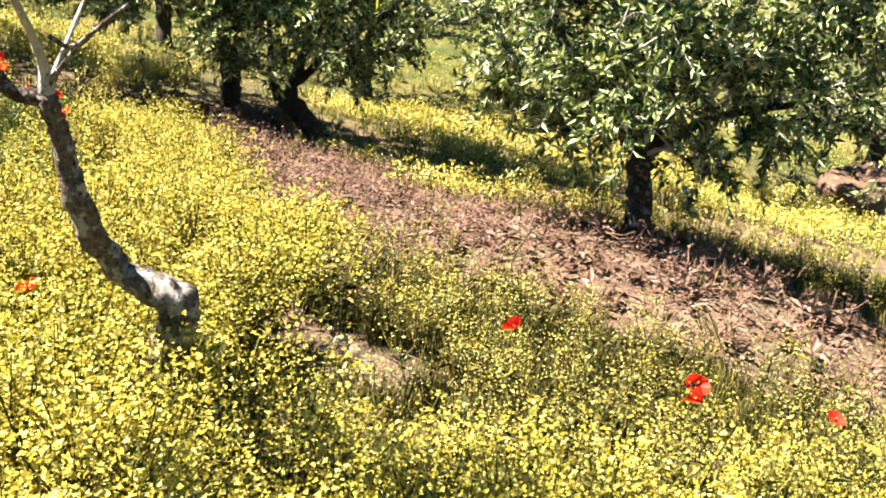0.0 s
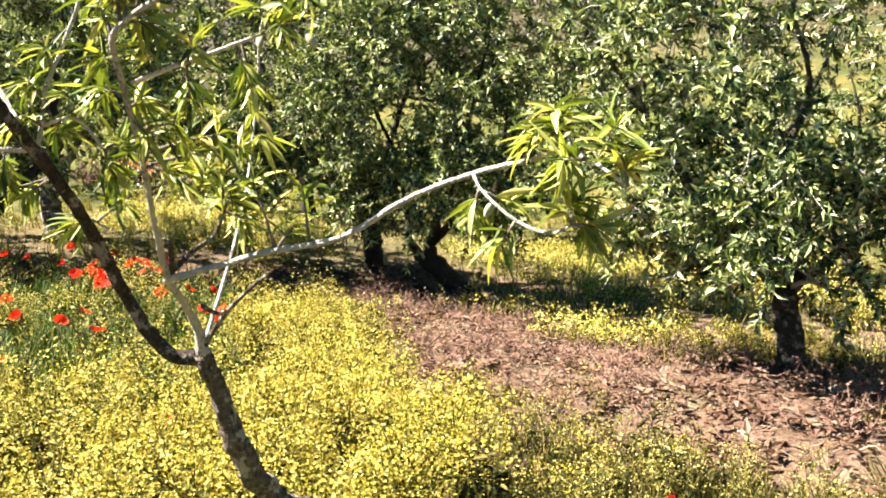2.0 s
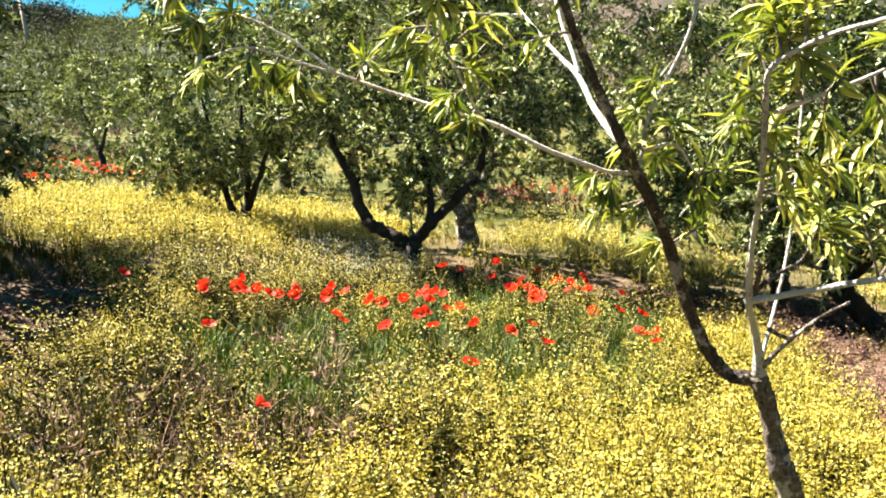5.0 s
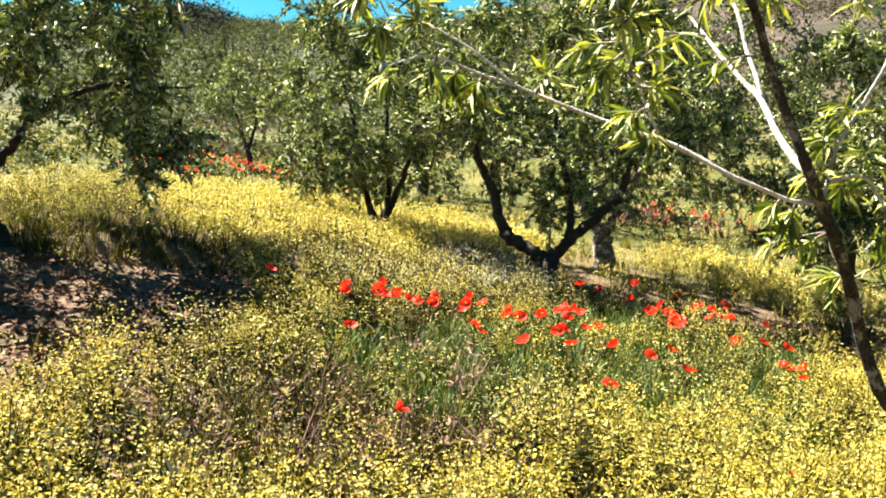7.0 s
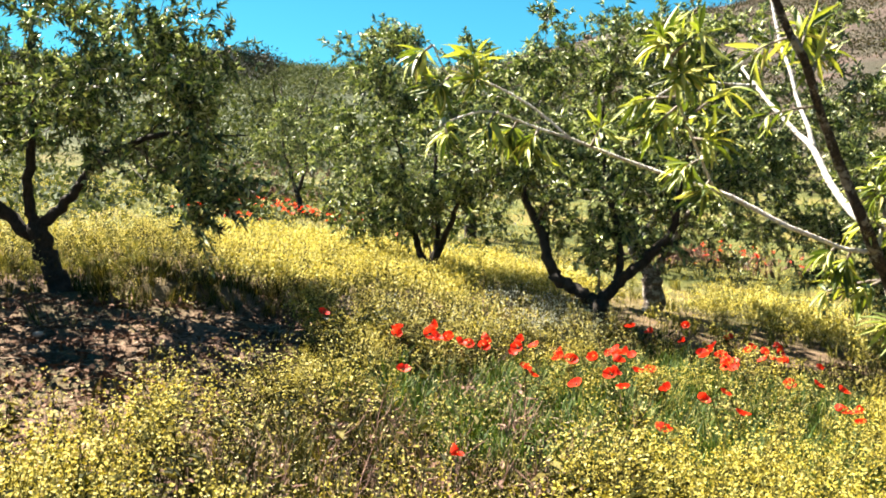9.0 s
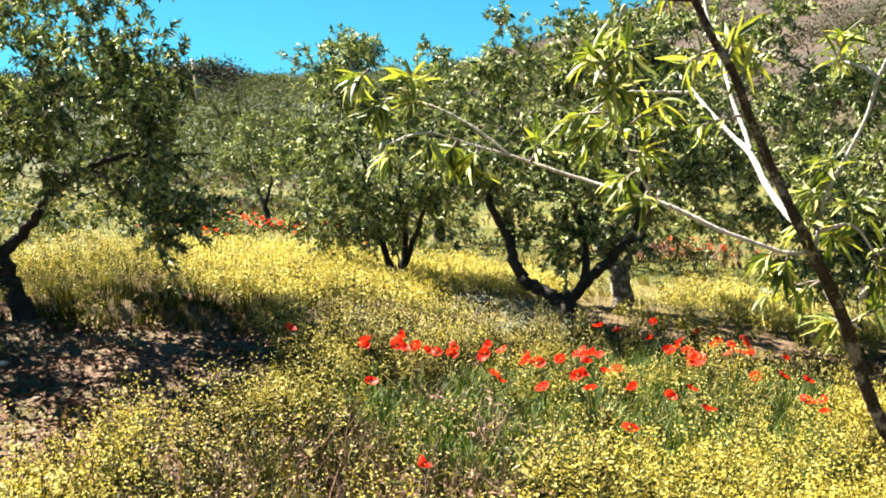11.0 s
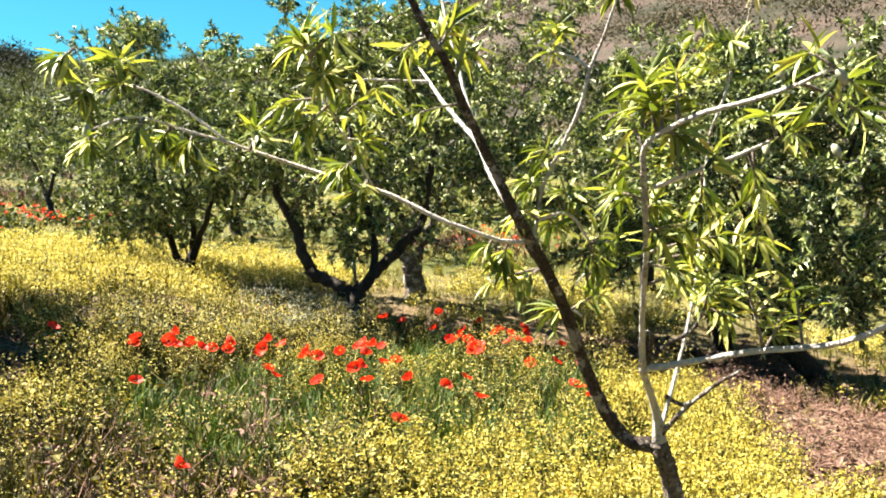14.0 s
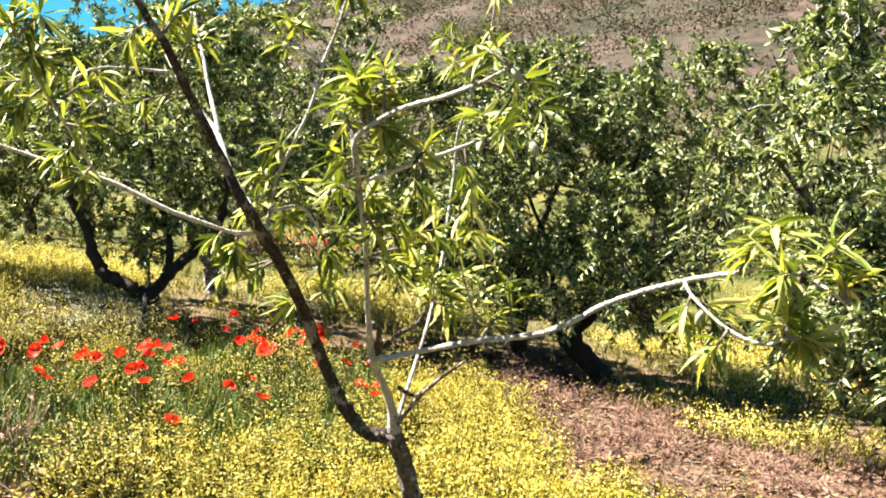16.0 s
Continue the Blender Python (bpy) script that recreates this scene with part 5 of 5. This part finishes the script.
POPPY_KINDS = [make_poppy(300 + i, w) for i, w in enumerate((0.45, 0.65, 0.85, 1.15))]
POPPY_PATCH = [(-5.04, 4.14), (-4.27, 4.13), (-4.35, 4.3), (-4.51, 4.57), (-4.45, 4.57), (-4.24, 4.4), (-4.33, 4.61), (-4.29, 4.71), (-3.75, 4.28), (-3.58, 4.23), (-4.07, 4.82), (-4.23, 5.21),
               (-4.0, 4.87), (-4.06, 5.2), (-3.67, 4.82), (-3.65, 5.09), (-3.59, 5.06), (-3.29, 4.39), (-3.29, 4.66), (-3.51, 5.23), (-3.58, 5.41), (-3.52, 5.43), (-3.32, 4.89), (-3.31, 5.17),
               (-3.54, 5.75), (-3.06, 4.62), (-2.93, 4.75), (-2.76, 4.92), (-2.69, 5.08), (-2.42, 4.69), (-2.54, 3.93), (-2.92, 2.73)]
POPPY_EDGE = [(-1.53, 3.49), (-4.07, 6.58), (-4.07, 6.78), (-3.96, 7.35), (-3.18, 6.22), (-3.4, 6.82), (-3.53, 7.1), (-3.09, 6.86), (-2.96, 6.53), (-3.17, 6.7), (-3.14, 7.2), (-3.01, 7.1), (-2.72, 6.88), (-3.31, 6.15),
              (-3.74, 6.74), (-2.56, 5.91), (-2.49, 6.05), (-2.36, 6.08), (-2.15, 5.49), (-2.03, 5.72), (-1.98, 5.3), (-4.04, 3.57), (-3.13, 6.02), (-3.08, 6.07), (-2.99, 5.95), (-3.35, 6.58)]
POPPY_VERGE = [(1.14, 2.87), (1.17, 2.77), (1.70, 2.87), (-0.88, 2.57), (0.53, 3.07)]
poppy_rng = np.random.default_rng(8)
spots = POPPY_PATCH + POPPY_EDGE + POPPY_VERGE
spots += [(cx + dx, cy + dy) for cx, cy in ((-4.3, 4.45), (-3.1, 6.05), (-2.95, 6.7), (-3.5, 5.2)) for dx, dy in poppy_rng.normal(size=(5, 2)) * 0.15]
for n, (px, py) in enumerate(spots):
    kind = POPPY_KINDS[n % len(POPPY_KINDS)]
    m = pose(px, py, float(ground_z(px, py)), poppy_rng.normal() * 6, poppy_rng.normal() * 6, poppy_rng.uniform(0, 360)) @ Matrix.Diagonal((grown := poppy_rng.uniform(0.8, 1.12), grown, 0.86 * poppy_rng.uniform(0.93, 1.07), 1))
    if n < len(POPPY_KINDS):
        kind.matrix_basis = m
    else:
        copy_thing(kind, m)


def far_bloom(seed):
    """A poppy far off: bowl of petals on a stem."""
    k = np.random.default_rng(seed)
    pile = Pile()
    pile.add(*tube([(0, 0, 0, 0.004), (0.01, 0, 0.2, 0.003), (0, 0.01, 0.38, 0.003)], 3), 0)
    pile.add(*flower_tris(k, np.array([0, 0.01, 0.38]), 0.05), 1)
    return pile.arrays()


k = np.random.default_rng(55)
x = np.concatenate([k.normal(-12.2, 0.9, 95), k.normal(-6.4, 0.5, 60), k.normal(-11.9, 0.35, 20)])
y = np.concatenate([k.normal(10.9, 0.35, 95), k.normal(14.3, 0.6, 60), k.normal(8.9, 0.2, 20)])
dry_x = np.concatenate([k.normal(-24.5, 2.0, 800), k.normal(-17.8, 1.2, 260), k.normal(-7.0, 0.7, 160)])
dry_y = np.concatenate([k.normal(19.4, 1.3, 800), k.normal(14.6, 0.6, 260), k.normal(14.9, 0.5, 160)])
sow("dry_slope_grass", wide_blades, [DRY], dry_x, dry_y, k, (0.4, 0.9), 0.4, "withered pinkish-brown grass on the far slope", "grass")
sow("far_poppies", [far_bloom(i) for i in range(5)], [STEM, RED], x, y, k, (0.55, 0.9), 0.2, "band of red poppies far across the field", "flowers")

# sparse grass behind the path, where the slope goes on
x, y = scatter(k, 2600, 1.3, 14, (70, 322))
y = np.where((x > 2.2) & (y > 2.6), y - 6.0, y)
sow("back_grass", wide_blades, [GRASS], x, y, k, (0.4, 0.9), 0.25, "rough grass on the slope behind the path", "grass")
x, y = scatter(k, 2200, 1.3, 9, (66, 326))
keep = (patchy(x, y, 1.6, 41) > 0.35) & ~bare_at(x, y) & (x < 4.0)
keep &= ~((x > 2.2) & (y > 2.0))
sow("back_flowers", far_weeds, [STEM, YELLOW], x[keep], y[keep], k, (0.5, 0.9), 0.15, "patches of yellow flowers on the slope behind the path", "flowers")

# ---------------------------------------------------------------- bare earth: clods, straw, dry weeds, stones
def lump(seed):
    """An uneven clod or stone."""
    k = np.random.default_rng(seed)
    bm = bmesh.new()
    bmesh.ops.create_icosphere(bm, subdivisions=2, radius=1.0)
    shift = k.uniform(0, 50, 3)
    for v in bm.verts:
        q = noise.noise(Vector((v.co + Vector(shift.tolist())) * 1.1)) + 0.5 * noise.noise(Vector((v.co + Vector(shift.tolist())) * 2.7))
        v.co *= 1 + 0.45 * q
        v.co.z *= 0.6
    bmesh.ops.triangulate(bm, faces=bm.faces)
    v = np.array([q.co for q in bm.verts])
    t = np.array([[q.index for q in f.verts] for f in bm.faces])
    bm.free()
    return v, t, np.zeros(len(t), int)


litter_rng = np.random.default_rng(91)
x, y = scatter(litter_rng, 14000, 1.8, 13, (-40, 78))
keep = bare_at(x, y)
x, y = x[keep], y[keep]
lumps = [lump(500 + i) for i in range(6)]
small = litter_rng.random(len(x)) < 0.3
sow("soil_clods", lumps, [CLOD], x[small], y[small], litter_rng, (0.006, 0.03), 0.3, "crumbs and clods of dry reddish earth", "soil")


def stalks(seed, count, reach, thick):
    """Fallen dry stalks, lying criss-cross."""
    k = np.random.default_rng(seed)
    pile = Pile()
    for _ in range(count):
        a, size = k.uniform(0, 6.3), reach * k.uniform(0.4, 1.1)
        s = np.array([*(k.normal(size=2) * reach * 0.5), 0.004 + 0.02 * k.random()])
        d = np.array([math.cos(a), math.sin(a), k.uniform(-0.05, 0.22)]) * size
        pile.add(*tube(np.c_[np.stack([s, s + d * 0.5 + [0, 0, 0.006], s + d]), [thick, thick, thick * 0.6]], 3), 0)
    return pile.arrays()


straws = [stalks(520 + i, 7, 0.14, 0.0022) for i in range(6)]
pick = litter_rng.random(len(x)) < np.where(x < -4.0, 0.12, 0.22)
sow("dry_straw", straws, [STRAW], x[pick], y[pick], litter_rng, (0.7, 1.4), 0.1, "bleached straw and stalks strewn on bare earth", "straw")
dry_weeds = [weed(540 + i, 0.17, 5, 4, 0.008, 3) for i in range(5)]
pick = (litter_rng.random(len(x)) < np.where(y > 4.6, 0.7, 0.35)) & (patchy(x, y, 1.1, 21) > 0.22) & (x < 2.6) & (x > -1.9)
sow("dry_weeds", dry_weeds, [DRY, DRY], x[pick], y[pick], litter_rng, (0.5, 1.2), 0.25, "withered reddish-brown weeds on the bare strip", "weeds")

for n, (px, py, s) in enumerate([(0.07, 3.37, 0.032), (0.55, 5.0, 0.03), (1.0, 4.6, 0.025), (1.9, 4.2, 0.03), (-0.1, 3.3, 0.03), (-6.2, 3.4, 0.05), (-6.6, 2.9, 0.04), (1.6, 5.3, 0.05)]):
    v, t, m = lump(600 + n)
    ob = tagged(new("stone", to_mesh("stone", v * s, t, [STONE], None, True)), "small pale stone lying on the bare earth", "stone", "stones on the bare earth")
    ob.location = (px, py, float(ground_z(px, py)) + s * 0.25)


def flakes(seed):
    """A handful of curled dead leaves."""
    k = np.random.default_rng(seed)
    pile = Pile()
    n = 10
    at = np.c_[k.normal(size=(n, 2)) * 0.07, k.uniform(0.004, 0.03, n)]
    size = k.uniform(0.03, 0.075, n)
    pile.spread(*SMALL_LEAF, 0, frames_along(unit(k.normal(size=(n, 3)) * [1, 1, 0.25]), unit(k.normal(size=(n, 3)) * 0.4 + [0, 0, 1])), at, np.stack([size, size * 0.4, size], -1))
    return pile.arrays()


# fallen leaves, also laid to darken earth where the leaning tree's shade lies
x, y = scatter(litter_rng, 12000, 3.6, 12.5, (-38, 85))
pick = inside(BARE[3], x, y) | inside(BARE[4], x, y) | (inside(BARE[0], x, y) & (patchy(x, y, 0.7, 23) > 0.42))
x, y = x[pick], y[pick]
sow("litter_and_shade", [flakes(560 + i) for i in range(6)], [LITTER_SHADE], x, y, litter_rng, (0.8, 1.4), 0.1, "fallen leaves and litter, darkening the earth for tree shade too", "litter")

# withered stalks among the duller flowers
x, y = scatter(litter_rng, 5200, 2.2, 6.5, (20, 66))
pick = inside(DULL, x, y) & (litter_rng.random(len(x)) < 0.11)
tall_dry = [weed(580 + i, 0.34, 3, 4, 0.006, 4) for i in range(5)]
sow("withered_stalks", tall_dry, [DRY, STRAW], x[pick], y[pick], litter_rng, (0.6, 1.15), 0.2, "thin withered brown stalks among pale flowers", "weeds")
